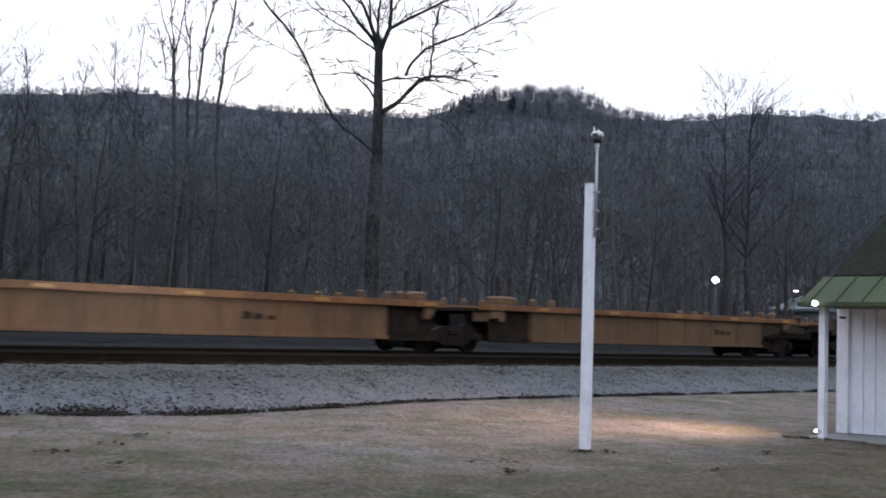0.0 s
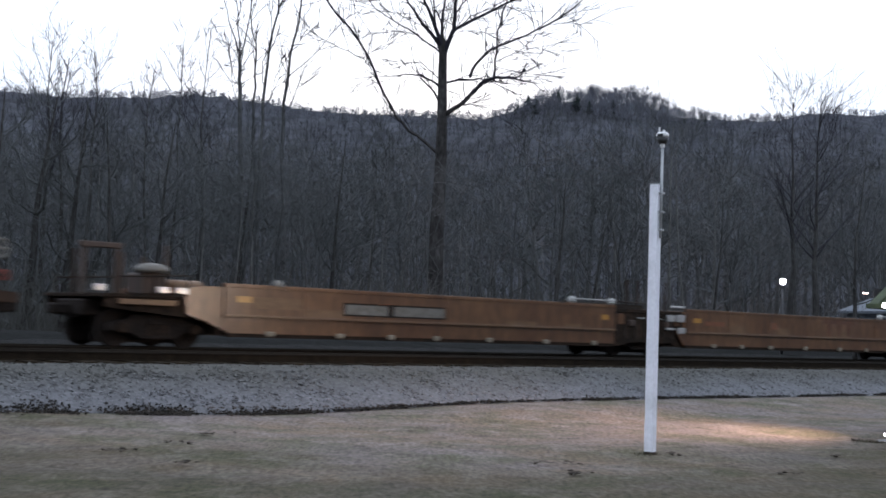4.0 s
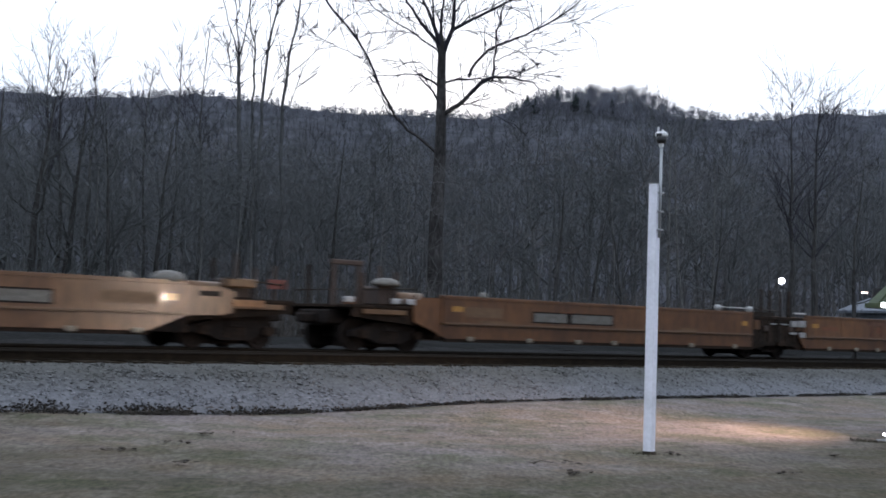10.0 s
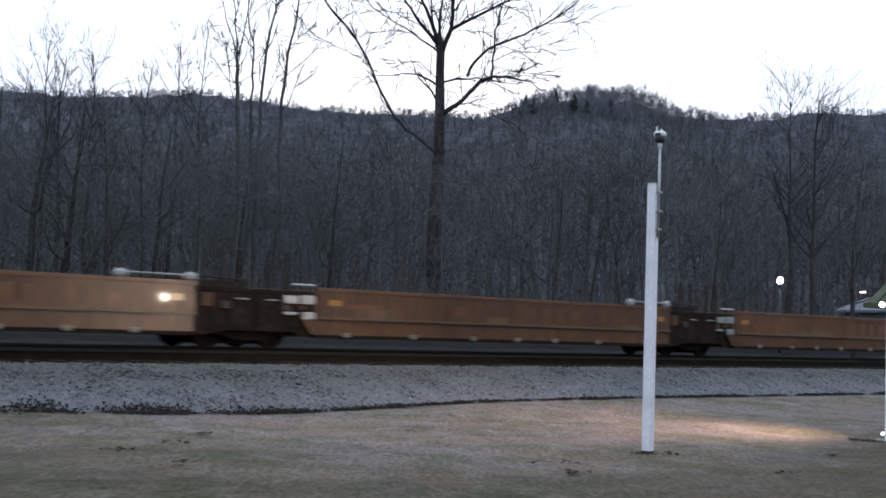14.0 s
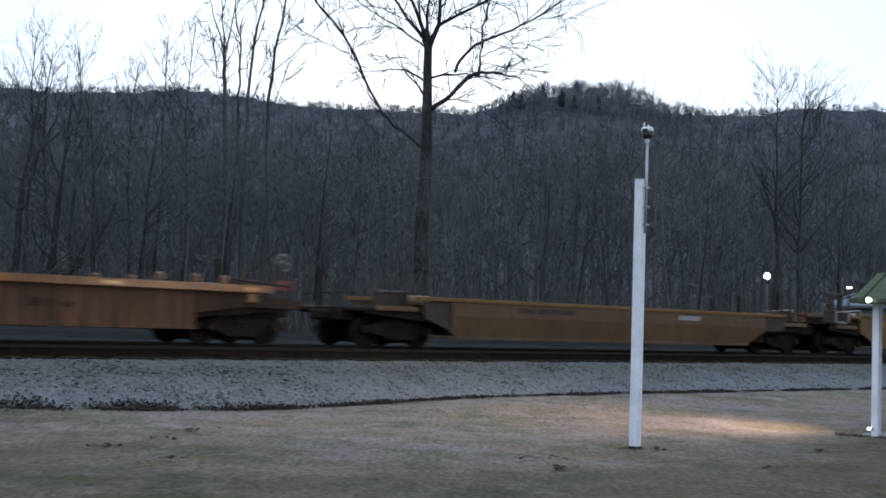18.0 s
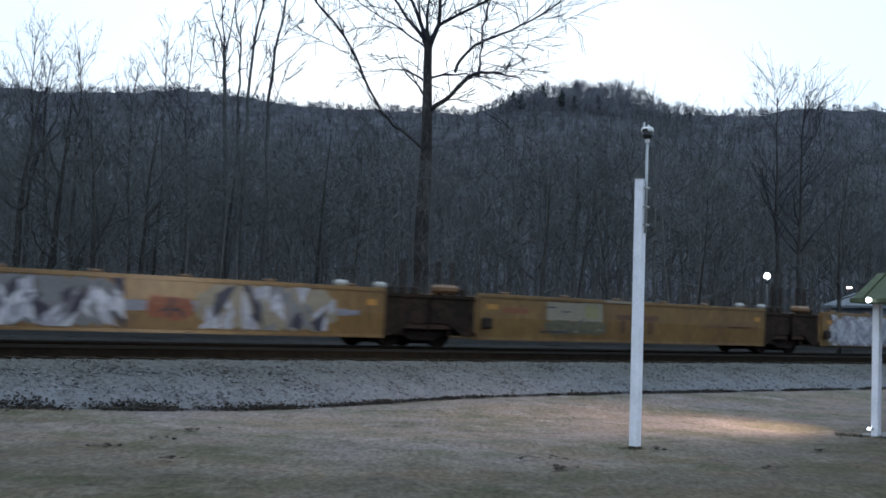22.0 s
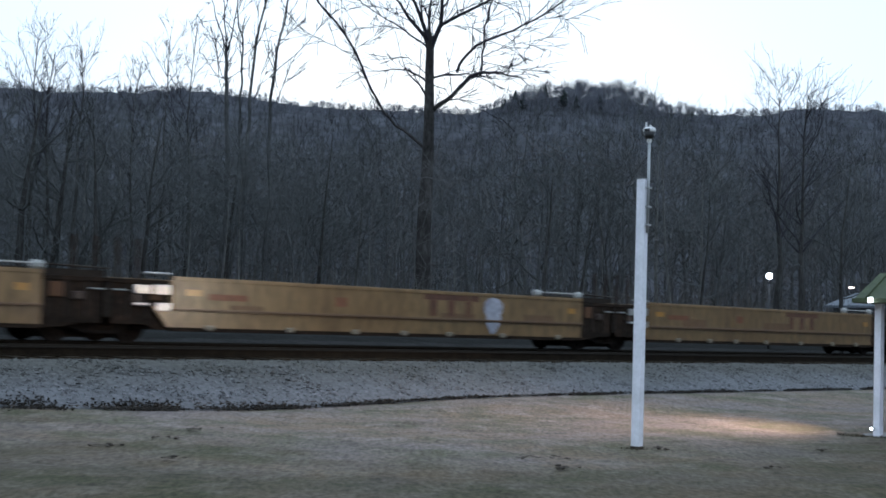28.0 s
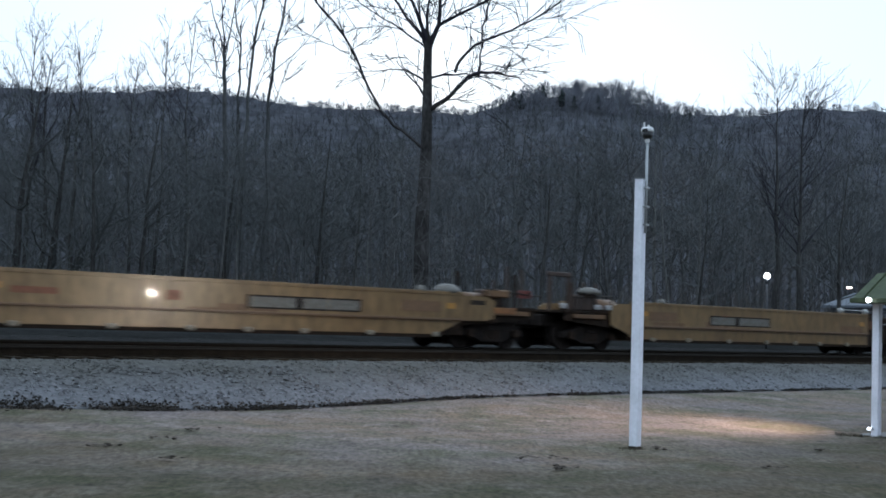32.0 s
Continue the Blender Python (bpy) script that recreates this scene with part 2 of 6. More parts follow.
M_SHED = mat("pale_blue_grey_boards", (0.15, 0.17, 0.2), 0.7, vary=0.15, scale=1.5, fine=12, bump=0.2, stretch=(4, 4, 0.3))
M_WHITE = mat("white_painted_wood", (0.88, 0.875, 0.94), 0.5, vary=0.06, scale=2, fine=22, bump=0.15, second=(0.74, 0.75, 0.79), mix=0.42)
M_PLASTIC = mat("white_plastic", (0.8, 0.8, 0.8), 0.4, vary=0.03, scale=5, fine=50, bump=0.02)
M_BLACK = mat("black_plastic", (0.015, 0.015, 0.016), 0.4, vary=0.1, bump=0.02)
M_GALV = mat("galvanised_steel", (0.45, 0.46, 0.47), 0.45, 0.7, vary=0.12, scale=6, fine=60, bump=0.05)
M_ROOF = mat("green_metal_roof", (0.06, 0.08, 0.034), 0.7, vary=0.25, scale=1.5, fine=20, bump=0.1, second=(0.042, 0.058, 0.026))
M_SHINGLE = mat("dark_green_shingles", (0.018, 0.022, 0.012), 0.95, vary=0.4, scale=2, fine=14, bump=0.6, dist=0.02)
M_CONCRETE = mat("weathered_concrete", (0.3, 0.29, 0.28), 0.9, vary=0.15, scale=1.2, fine=25, bump=0.2, second=(0.2, 0.195, 0.19))
M_YELLOW = mat("faded_yellow_paint", (0.21, 0.132, 0.058), 0.3, vary=0.3, scale=0.7, fine=5, bump=0.15, dist=0.012, stretch=(1.6, 1, 0.6), second=(0.172, 0.104, 0.045), per_object=0.14)
M_RUSTYELLOW = mat("reddened_yellow_paint", (0.142, 0.068, 0.03), 0.3, vary=0.32, scale=0.7, fine=5, bump=0.15, dist=0.012, stretch=(1.6, 1, 0.6), second=(0.096, 0.042, 0.018), per_object=0.12)
M_DEEPYELLOW = mat("rust_darkened_yellow_paint", (0.145, 0.06, 0.02), 0.36, vary=0.32, scale=0.7, fine=5, bump=0.15, dist=0.012, stretch=(1.6, 1, 0.6), second=(0.1, 0.04, 0.014), per_object=0.14)
M_ORANGE = mat("orange_brown_paint", (0.118, 0.063, 0.026), 0.4, vary=0.25, scale=0.8, fine=9, bump=0.12, dist=0.012, stretch=(1, 1, 0.45), second=(0.1, 0.05, 0.021), per_object=0.06)
M_FLANGE = mat("orange_flange_paint", (0.25, 0.105, 0.033), 0.38, vary=0.25, scale=0.8, fine=6, bump=0.12, dist=0.012, second=(0.15, 0.062, 0.024))
M_BRIGHT = mat("bright_yellow_paint", (0.2, 0.098, 0.022), 0.4, vary=0.12, scale=1.5, fine=12, bump=0.05)
M_TANPAINT = mat("rusted_tan_paint", (0.168, 0.087, 0.035), 0.45, vary=0.22, scale=0.9, fine=10, bump=0.15, dist=0.012, stretch=(1.4, 1, 0.3), second=(0.112, 0.057, 0.024), per_object=0.12)
M_BROWNSTEEL = mat("rust_brown_steel", (0.03, 0.018, 0.0115), 0.9, vary=0.5, scale=2.5, fine=9, bump=0.4, second=(0.018, 0.012, 0.008), spec=0.2)
M_DARKSTEEL = mat("grimy_black_steel", (0.023, 0.017, 0.014), 0.9, vary=0.4, scale=3, fine=18, bump=0.2, spec=0.2)
M_REDPAINT = mat("dark_red_stencil", (0.14, 0.028, 0.02), 0.5, vary=0.2, scale=3, fine=15, bump=0.05)
M_RUSTMARK = mat("rust_brown_stencil", (0.085, 0.04, 0.022), 0.6, vary=0.35, scale=3, fine=9, bump=0.05, second=(0.11, 0.058, 0.03))
M_BRAKEWHEEL = mat("faded_red_paint", (0.09, 0.055, 0.052), 0.7, vary=0.3, scale=3, fine=15, bump=0.1)
M_NOTICE = mat("weathered_notice", (0.155, 0.148, 0.13), 0.5, vary=0.3, scale=6, fine=14, bump=0.03, second=(0.12, 0.105, 0.085))
M_PLATE = mat("grey_white_notice", (0.38, 0.38, 0.36), 0.5, vary=0.2, scale=6, fine=30, bump=0.03)
M_STEP = mat("bare_steel_step", (0.55, 0.53, 0.52), 0.36, 0.75, vary=0.2, scale=6, fine=20, bump=0.05)
M_MARK = mat("faded_rust_red_stencil", (0.098, 0.037, 0.019), 0.5, vary=0.35, scale=2, fine=9, bump=0.05, second=(0.12, 0.05, 0.025))
M_TAUPE = mat("grimy_taupe_paint", (0.034, 0.026, 0.019), 0.8, vary=0.4, scale=2, fine=9, bump=0.2, second=(0.026, 0.019, 0.015), spec=0.2)
M_PAINT_LILAC = mat("lilac_white_spray_paint", (0.42, 0.42, 0.475), 0.55, vary=0.25, scale=2.2, fine=8, bump=0.03, second=(0.3, 0.3, 0.35))
M_PAINT_SMOKE = mat("smoky_dark_spray_paint", (0.055, 0.055, 0.06), 0.6, vary=0.4, scale=2.2, fine=7, bump=0.03, second=(0.11, 0.105, 0.1))
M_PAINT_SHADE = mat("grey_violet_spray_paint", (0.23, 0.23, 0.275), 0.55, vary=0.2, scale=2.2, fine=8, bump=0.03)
M_PAINT_PALEST = mat("bright_lilac_spray_paint", (0.56, 0.56, 0.61), 0.55, vary=0.15, scale=2.2, fine=8, bump=0.03)
M_PAINT_DEEP = mat("deep_teal_spray_paint", (0.035, 0.065, 0.075), 0.55, vary=0.25, scale=2.2, fine=8, bump=0.03)
M_PAINT_MIST = mat("pale_grey_teal_spray_paint", (0.25, 0.29, 0.3), 0.55, vary=0.2, scale=2.2, fine=8, bump=0.03)
M_PAINT_WHITE = mat("white_spray_paint", (0.34, 0.34, 0.36), 0.55, vary=0.12, scale=2, fine=14, bump=0.03)
M_PAINT_BLACK = mat("black_spray_paint", (0.03, 0.03, 0.05), 0.55, vary=0.2, scale=2, fine=14, bump=0.03)
M_PAINT_TEAL = mat("teal_spray_paint", (0.11, 0.19, 0.19), 0.55, vary=0.2, scale=1.5, fine=12, bump=0.03)
M_PAINT_GREEN = mat("pale_green_spray_paint", (0.22, 0.205, 0.095), 0.55, vary=0.2, scale=1.5, fine=12, bump=0.03)
M_PAINT_RED = mat("rust_red_spray_paint", (0.21, 0.068, 0.032), 0.55, vary=0.2, scale=1.5, fine=12, bump=0.03)
M_BROWNPAINT = mat("rust_brown_paint", (0.056, 0.031, 0.02), 0.6, vary=0.3, scale=0.9, fine=10, bump=0.15, dist=0.012, stretch=(1.4, 1, 0.3), second=(0.036, 0.021, 0.015))
M_DARKRUST = mat("dark_rust_paint", (0.055, 0.028, 0.014), 0.7, vary=0.3, scale=0.9, fine=8, bump=0.15, dist=0.012, stretch=(1.4, 1, 0.3), second=(0.026, 0.017, 0.013), spec=0.25)
M_RUSTPAINT = mat("weathered_rust_paint", (0.115, 0.052, 0.022), 0.6, vary=0.45, scale=0.9, fine=6, bump=0.15, dist=0.012, stretch=(2.6, 1, 0.18), second=(0.068, 0.033, 0.017), spec=0.3)
M_OCHRE = mat("ochre_paint", (0.182, 0.107, 0.038), 0.34, vary=0.26, scale=0.8, fine=9, bump=0.12, dist=0.012, stretch=(1, 1, 0.45), second=(0.142, 0.082, 0.03), per_object=0.08)
M_REDBROWN = mat("red_brown_stencil", (0.2, 0.075, 0.035), 0.5, vary=0.2, scale=3, fine=15, bump=0.05)
M_FADED = mat("faded_primer", (0.165, 0.09, 0.043), 0.5, vary=0.2, scale=3, fine=15, bump=0.05)
M_PAINT_GREY = mat("grey_spray_paint", (0.17, 0.17, 0.18), 0.55, vary=0.2, scale=2, fine=14, bump=0.03)
M_PAINT_PALE = mat("pale_spray_paint", (0.245, 0.21, 0.155), 0.55, vary=0.15, scale=2, fine=14, bump=0.03)
M_PAINT_OLIVE = mat("olive_spray_paint", (0.22, 0.18, 0.08), 0.55, vary=0.2, scale=2, fine=14, bump=0.03)
M_PAINT_KHAKI = mat("khaki_spray_paint", (0.115, 0.1, 0.058), 0.6, vary=0.3, scale=2, fine=8, bump=0.03, second=(0.085, 0.078, 0.05))
M_PAINT_PINK = mat("salmon_spray_paint", (0.28, 0.14, 0.1), 0.55, vary=0.2, scale=2, fine=14, bump=0.03)
for m_ in (M_YELLOW, M_RUSTYELLOW, M_DEEPYELLOW, M_ORANGE):
    m_.node_tree.nodes["Principled BSDF"].inputs["Coat Weight"].default_value = 0.07
    m_.node_tree.nodes["Principled BSDF"].inputs["Coat Roughness"].default_value = 0.05
    m_.node_tree.nodes["Principled BSDF"].inputs["Specular IOR Level"].default_value = 0.6
M_REFLECT = mat("amber_reflector", (0.42, 0.2, 0.03), 0.28, vary=0.05, bump=0, spec=1.0)
M_LAMPCOOL = glow("cool_lamp_glow", (0.95, 0.9, 1.0), 30)
M_LAMPSMALL = glow("small_lamp_glow", (0.97, 0.95, 1.0), 9)
M_LAMPWARM = glow("warm_lamp_glow", (1.0, 0.74, 0.66), 6)


# ---- mesh helpers ----
def box(bm, x0, x1, y0, y1, z0, z1, bevel=0.0):
    vs = [bm.verts.new((x, y, z)) for z in (z0, z1) for y in (y0, y1) for x in (x0, x1)]
    fs = [bm.faces.new([vs[i] for i in q]) for q in ((0, 2, 3, 1), (4, 5, 7, 6), (0, 1, 5, 4), (2, 6, 7, 3), (0, 4, 6, 2), (1, 3, 7, 5))]
    if bevel:
        bmesh.ops.bevel(bm, geom=list({e for f in fs for e in f.edges}), offset=bevel, segments=1, affect="EDGES")
    return bm


def boxed(*args, bevel=0.0):
    return box(bmesh.new(), *args, bevel=bevel)


def rod(bm, p, q, r0, r1=None, sides=8, caps=True):
    p, q = Vector(p), Vector(q)
    r1 = r0 if r1 is None else r1
    turn = (q - p).to_track_quat("Z", "Y").to_matrix()
    rings = []
    for c, r in ((p, r0), (q, r1)):
        rings.append([bm.verts.new(c + turn @ Vector((r * math.cos(a), r * math.sin(a), 0))) for a in (2 * math.pi * k / sides for k in range(sides))])
    for k in range(sides):
        j = (k + 1) % sides
        bm.faces.new((rings[0][k], rings[0][j], rings[1][j], rings[1][k]))
    if caps:
        bm.faces.new(rings[0][::-1])
        bm.faces.new(rings[1])
    return bm


def prism(bm, outline, y0, y1):
    """A plate whose outline lies in x and z, between y0 and y1."""
    a = [bm.verts.new((x, y0, z)) for x, z in outline]
    b = [bm.verts.new((x, y1, z)) for x, z in outline]
    bm.faces.new(a)
    bm.faces.new(b[::-1])
    for k in range(len(a)):
        j = (k + 1) % len(a)
        bm.faces.new((a[k], b[k], b[j], a[j]))
    bmesh.ops.recalc_face_normals(bm, faces=bm.faces)
    return bm


def mesh_of(name, bm, material, smooth=False):
    me = bpy.data.meshes.new(name)
    bm.to_mesh(me)
    bm.free()
    me.materials.append(material)
    if smooth:
        for p in me.polygons:
            p.use_smooth = True
    return me


def part(name, bm, material, parent, label="", smooth=False):
    ob = new(name, mesh_of(name, bm, material, smooth))
    ob.parent = parent
    return tagged(ob, label)


def piece(name, me, parent, m=None):
    ob = new(name, me)
    ob.parent = parent
    if m is not None:
        ob.matrix_basis = m
    return ob


def thing(name, label, category, place=(0, 0, 0), group="", turn=0):
    ob = new(name)
    ob.empty_display_size = 0.2
    ob.matrix_basis = pose(*place, 0, 0, turn)
    return tagged(ob, label, category, group)


def sheet_mesh(name, verts, faces, material):
    me = bpy.data.meshes.new(name)
    me.from_pydata(verts, [], faces)
    me.materials.append(material)
    return me


# ---- ground, ballast, hill ----
RAIL_Z = 1.02
TRACK_Y = (23.5, 27.5)
POST = (14.68, 11.76)
rng = np.random.default_rng(7)

# the lawn: fine near the camera, reaching the horizon
xs = [-3000, -600, -100, -10, 0, 3] + [4 + x * 0.2 for x in range(0, 186)] + [42, 45, 50, 60, 100, 600, 3000]
ys = [-3000, -600, -60, -5, 0, 3] + [4 + y * 0.2 for y in range(0, 79)] + [19.98]

def lawn_z(y):
    s = min(1, max(0, (y - 16.0) / 3.9))
    return 0.17 * s * s * (3 - 2 * s)


def toe_dip(x, y):
    """A shallow dip where the lawn meets the toe of the ballast."""
    return -0.16 * math.exp(-((x - 14.2) / 4.2) ** 2) * float(np.interp(y, (16.5, 19.6, 20.02, 20.5, 21.3), (0, 1, 1, 0.55, 0)))


gv = [(x, y, lawn_z(y) + toe_dip(x, y) + (0.03 * noise.noise(Vector((x * 0.35, y * 0.35, 0))) + 0.018 * noise.noise(Vector((x * 1.7, y * 1.7, 3))) + 0.012 * noise.noise(Vector((x * 4.1, y * 4.1, 6)))) * (-10 <= x <= 60 and 0 <= y < 19.6)) for y in ys for x in xs]
gv += [(x, y, 0.0) for y in (40, 60, 120, 3000) for x in xs]
nx = len(xs)
gf = [(j * nx + i, j * nx + i + 1, (j + 1) * nx + i + 1, (j + 1) * nx + i) for j in range(len(ys) + 3) for i in range(nx - 1)]
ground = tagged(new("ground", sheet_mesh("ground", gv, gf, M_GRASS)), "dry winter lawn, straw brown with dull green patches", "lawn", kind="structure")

# the rail bed: shoulders, two flat tops
def bed(name, profile, material, label, x0=-120, x1=260, step=0.5, rough=0.03):
    verts, faces = [], []
    count = int((x1 - x0) / step) + 1
    for i in range(count):
        x = x0 + i * step
        for k, (y, z) in enumerate(profile):
            w = rough * noise.noise(Vector((x * 1.3, y * 2.1, k)))
            verts.append((x, y + 3 * w * (k == 0), z + toe_dip(x, y) + (w if 0 < k else 0)))
    n = len(profile)
    for i in range(count - 1):
        for k in range(n - 1):
            faces.append((i * n + k, i * n + k + 1, (i + 1) * n + k + 1, (i + 1) * n + k)[::-1])
    return tagged(new(name, sheet_mesh(name, verts, faces, material)), label, "ballast", kind="structure")


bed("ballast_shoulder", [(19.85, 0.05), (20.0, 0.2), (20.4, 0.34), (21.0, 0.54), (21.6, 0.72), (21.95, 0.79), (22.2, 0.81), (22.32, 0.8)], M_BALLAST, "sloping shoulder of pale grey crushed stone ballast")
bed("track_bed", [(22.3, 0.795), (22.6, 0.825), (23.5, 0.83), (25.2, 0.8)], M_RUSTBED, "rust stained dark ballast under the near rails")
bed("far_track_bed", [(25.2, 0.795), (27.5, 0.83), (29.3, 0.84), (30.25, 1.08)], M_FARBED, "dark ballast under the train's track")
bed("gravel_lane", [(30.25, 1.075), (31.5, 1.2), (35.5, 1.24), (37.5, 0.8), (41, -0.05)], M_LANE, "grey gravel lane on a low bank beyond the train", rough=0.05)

def ridge(az):
    """The skyline's height in degrees at an azimuth in degrees."""
    e = 9.05 + 1.1 * math.exp(-((az - 41.3) / 3.6) ** 4) + 0.45 * math.exp(-((az - 57.5) / 4.5) ** 2) + 0.25 * math.exp(-((az - 32) / 4) ** 2) + 0.16 * math.exp(-((az - 48.5) / 3) ** 2) + 0.27 * math.exp(-((az - 36.8) / 1.4) ** 2)
    return e


R0, R1 = 125.0, 620.0


def hill_z(az, r):
    e = max(6.5, ridge(az) + 0.1 - 0.36 * math.exp(-((az - 40.5) / 3.6) ** 4))
    top = math.tan(radians(e)) * R1
    s = (r - R0) / (R1 - R0)
    if s <= 1:
        z = top * (0.12 * s + 0.88 * s * s * (1.5 - 0.5 * s)) if s > 0 else s * 20
    else:
        z = top * (1 - 0.5 * (s - 1))
    x, y = r * math.cos(radians(az)), r * math.sin(radians(az))
    broad = 4 * noise.noise(Vector((x * 0.012, y * 0.012, 2))) + 1.5 * noise.noise(Vector((x * 0.05, y * 0.05, 5)))
    crowns = 1.5 * noise.noise(Vector((x * 0.16, y * 0.16, 8))) + 1.1 * noise.noise(Vector((x * 0.37, y * 0.37, 11)))
    return z + max(0, min(1, s)) * broad + max(0, min(1, 4 * s)) * crowns


# outside the view the hill is added all round, to block low sky light
azs = [-100 + 2.5 * k for k in range(46)] + [15.5 + 0.2 * k for k in range(310)] + [78 + 3 * k for k in range(61)]
rs = [118, 125, 132] + [140 + 8 * k for k in range(53)] + [562 + 4 * k for k in range(18)] + [650, 700, 800, 900]
hv = [(r * math.cos(radians(a)), r * math.sin(radians(a)), hill_z(a, r)) for a in azs for r in rs]
nr = len(rs)
hf = [(i * nr + k, i * nr + k + 1, (i + 1) * nr + k + 1, (i + 1) * nr + k)[::-1] for i in range(len(azs) - 1) for k in range(nr - 1)]
hill = tagged(new("hillside", sheet_mesh("hillside", hv, hf, M_HILL)), "steep dark hillside under bare winter woods, added unseen all round to block low sky", "hill", kind="structure")
for p in hill.data.polygons:
    p.use_smooth = True


# ---- stuff: stones, blades, far woods ----
def scatter_mesh(name, centres, shape, faces, scales, turns, material, tilt=0.0):
    """Many copies of one small shape in one mesh."""
    shape = np.array(shape, float)
    n, k = len(centres), len(shape)
    c, s = np.cos(turns), np.sin(turns)
    v = np.repeat(shape[None], n, 0) * np.asarray(scales)[:, None, :]
    if tilt:
        v = v + rng.normal(0, tilt, v.shape) * np.asarray(scales)[:, None, :]
    x = v[..., 0] * c[:, None] - v[..., 1] * s[:, None]
    y = v[..., 0] * s[:, None] + v[..., 1] * c[:, None]
    pts = np.stack([x, y, v[..., 2]], -1) + np.asarray(centres)[:, None, :]
    f = (np.array(faces)[None] + (np.arange(n) * k)[:, None, None]).reshape(-1, len(faces[0]))
    me = bpy.data.meshes.new(name)
    me.from_pydata(pts.reshape(-1, 3).tolist(), [], f.tolist())
    me.materials.append(material)
    return me


OCTA = [(1, 0, 0), (-1, 0, 0), (0, 1, 0), (0, -1, 0), (0, 0, 0.8), (0, 0, -0.8)]
OCTA_F = [(0, 2, 4), (2, 1, 4), (1, 3, 4), (3, 0, 4), (2, 0, 5), (1, 2, 5), (3, 1, 5), (0, 3, 5)]
N_STONE = 27000
sx = 6 + 62 * rng.random(N_STONE) ** 1.25
sy = 19.95 + 2.33 * rng.random(N_STONE)
sz = np.interp(sy, [19.85, 20.0, 20.4, 21.0, 21.6, 21.95, 22.2, 22.32], [0.05, 0.2, 0.34, 0.54, 0.72, 0.79, 0.81, 0.8])
sz += [toe_dip(x, y) for x, y in zip(sx, sy)]
ss = (0.026 + 0.045 * rng.random((N_STONE, 3)) ** 1.5) * (1, 1, 0.6)
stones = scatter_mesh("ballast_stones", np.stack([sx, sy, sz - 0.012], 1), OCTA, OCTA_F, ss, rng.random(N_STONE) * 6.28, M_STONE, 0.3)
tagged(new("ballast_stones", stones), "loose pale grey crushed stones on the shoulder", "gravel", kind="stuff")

# dark line of leaf litter along the toe of the ballast
N_LEAF = 26000
qx = 6 + 60 * rng.random(N_LEAF) ** 1.55
wob = np.array([noise.noise(Vector((x * 0.5, 3, 0))) for x in qx])
fade = np.array([noise.noise(Vector((x * 0.8, 17, 0))) + 0.5 * noise.noise(Vector((x * 2.3, 29, 0))) for x in qx])
qy = 19.9 + 0.09 * wob + (0.04 + 0.06 * np.clip(fade + 0.2, 0, 1) + 0.024 * np.clip(17 - qx, 0, 9)) * rng.normal(0, 0.8, N_LEAF)
qz = np.interp(qy, [19.3, 19.9, 20.0, 20.4], [0.15, 0.17, 0.2, 0.33])
qz += [toe_dip(x, y) for x, y in zip(qx, qy)]
keep_leaf = rng.random(N_LEAF) < 0.42 + 0.9 * fade
leaf_pts = np.stack([qx, qy, qz + 0.035], 1)[keep_leaf]
ls = np.stack([0.014 + 0.022 * rng.random(len(leaf_pts)), 0.014 + 0.022 * rng.random(len(leaf_pts)), 0.008 + 0.014 * rng.random(len(leaf_pts))], 1)
tagged(new("leaf_litter", scatter_mesh("leaf_litter", leaf_pts, OCTA, OCTA_F, ls, rng.random(len(leaf_pts)) * 6.28, M_LITTER, 0.3)), "dark wet leaf litter along the ballast toe", "leaf litter", kind="stuff")

# longer grass left by the mower round the post's foot and along the slab
N_TUFT = 420
on_post = rng.random(N_TUFT) < 0.2
bx = np.where(on_post, POST[0] + rng.normal(0, 0.1, N_TUFT), 20.42 + rng.normal(0, 0.05, N_TUFT))
by = np.where(on_post, POST[1] + rng.normal(0, 0.1, N_TUFT), 10.6 + 1.5 * rng.random(N_TUFT))
h = 0.02 + 0.025 * rng.random(N_TUFT)
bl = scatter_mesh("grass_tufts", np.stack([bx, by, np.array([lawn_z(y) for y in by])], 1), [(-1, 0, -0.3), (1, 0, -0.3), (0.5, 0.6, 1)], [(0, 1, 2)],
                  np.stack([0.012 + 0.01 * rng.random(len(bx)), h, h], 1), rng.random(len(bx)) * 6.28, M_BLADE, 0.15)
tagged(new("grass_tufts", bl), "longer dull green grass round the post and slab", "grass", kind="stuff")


# ---- bare trees ----
def tubes(name, lines, material, sides=3):
    """One mesh of tapered tubes: each line is a list of (point, radius)."""
    verts, faces = [], []
    for line in lines:
        n = 8 if line[0][1] > 0.12 else sides + (line[0][1] > 0.03)
        base, a = len(verts), None
        for i, (p, r) in enumerate(line):
            q = line[min(i + 1, len(line) - 1)][0] - line[max(i - 1, 0)][0]
            q = q.normalized() if q.length > 1e-6 else Vector((0, 0, 1))
            a = q.orthogonal() if a is None else a - q * a.dot(q)
            a = a.normalized() if a.length > 1e-4 else q.orthogonal().normalized()
            b = q.cross(a)
            for k in range(n):
                t = 2 * math.pi * k / n
                verts.append(p + (a * math.cos(t) + b * math.sin(t)) * r)
        for i in range(len(line) - 1):
            for k in range(n):
                j = (k + 1) % n
                faces.append((base + i * n + k, base + i * n + j, base + (i + 1) * n + j, base + (i + 1) * n + k))
    return sheet_mesh(name, verts, faces, material)


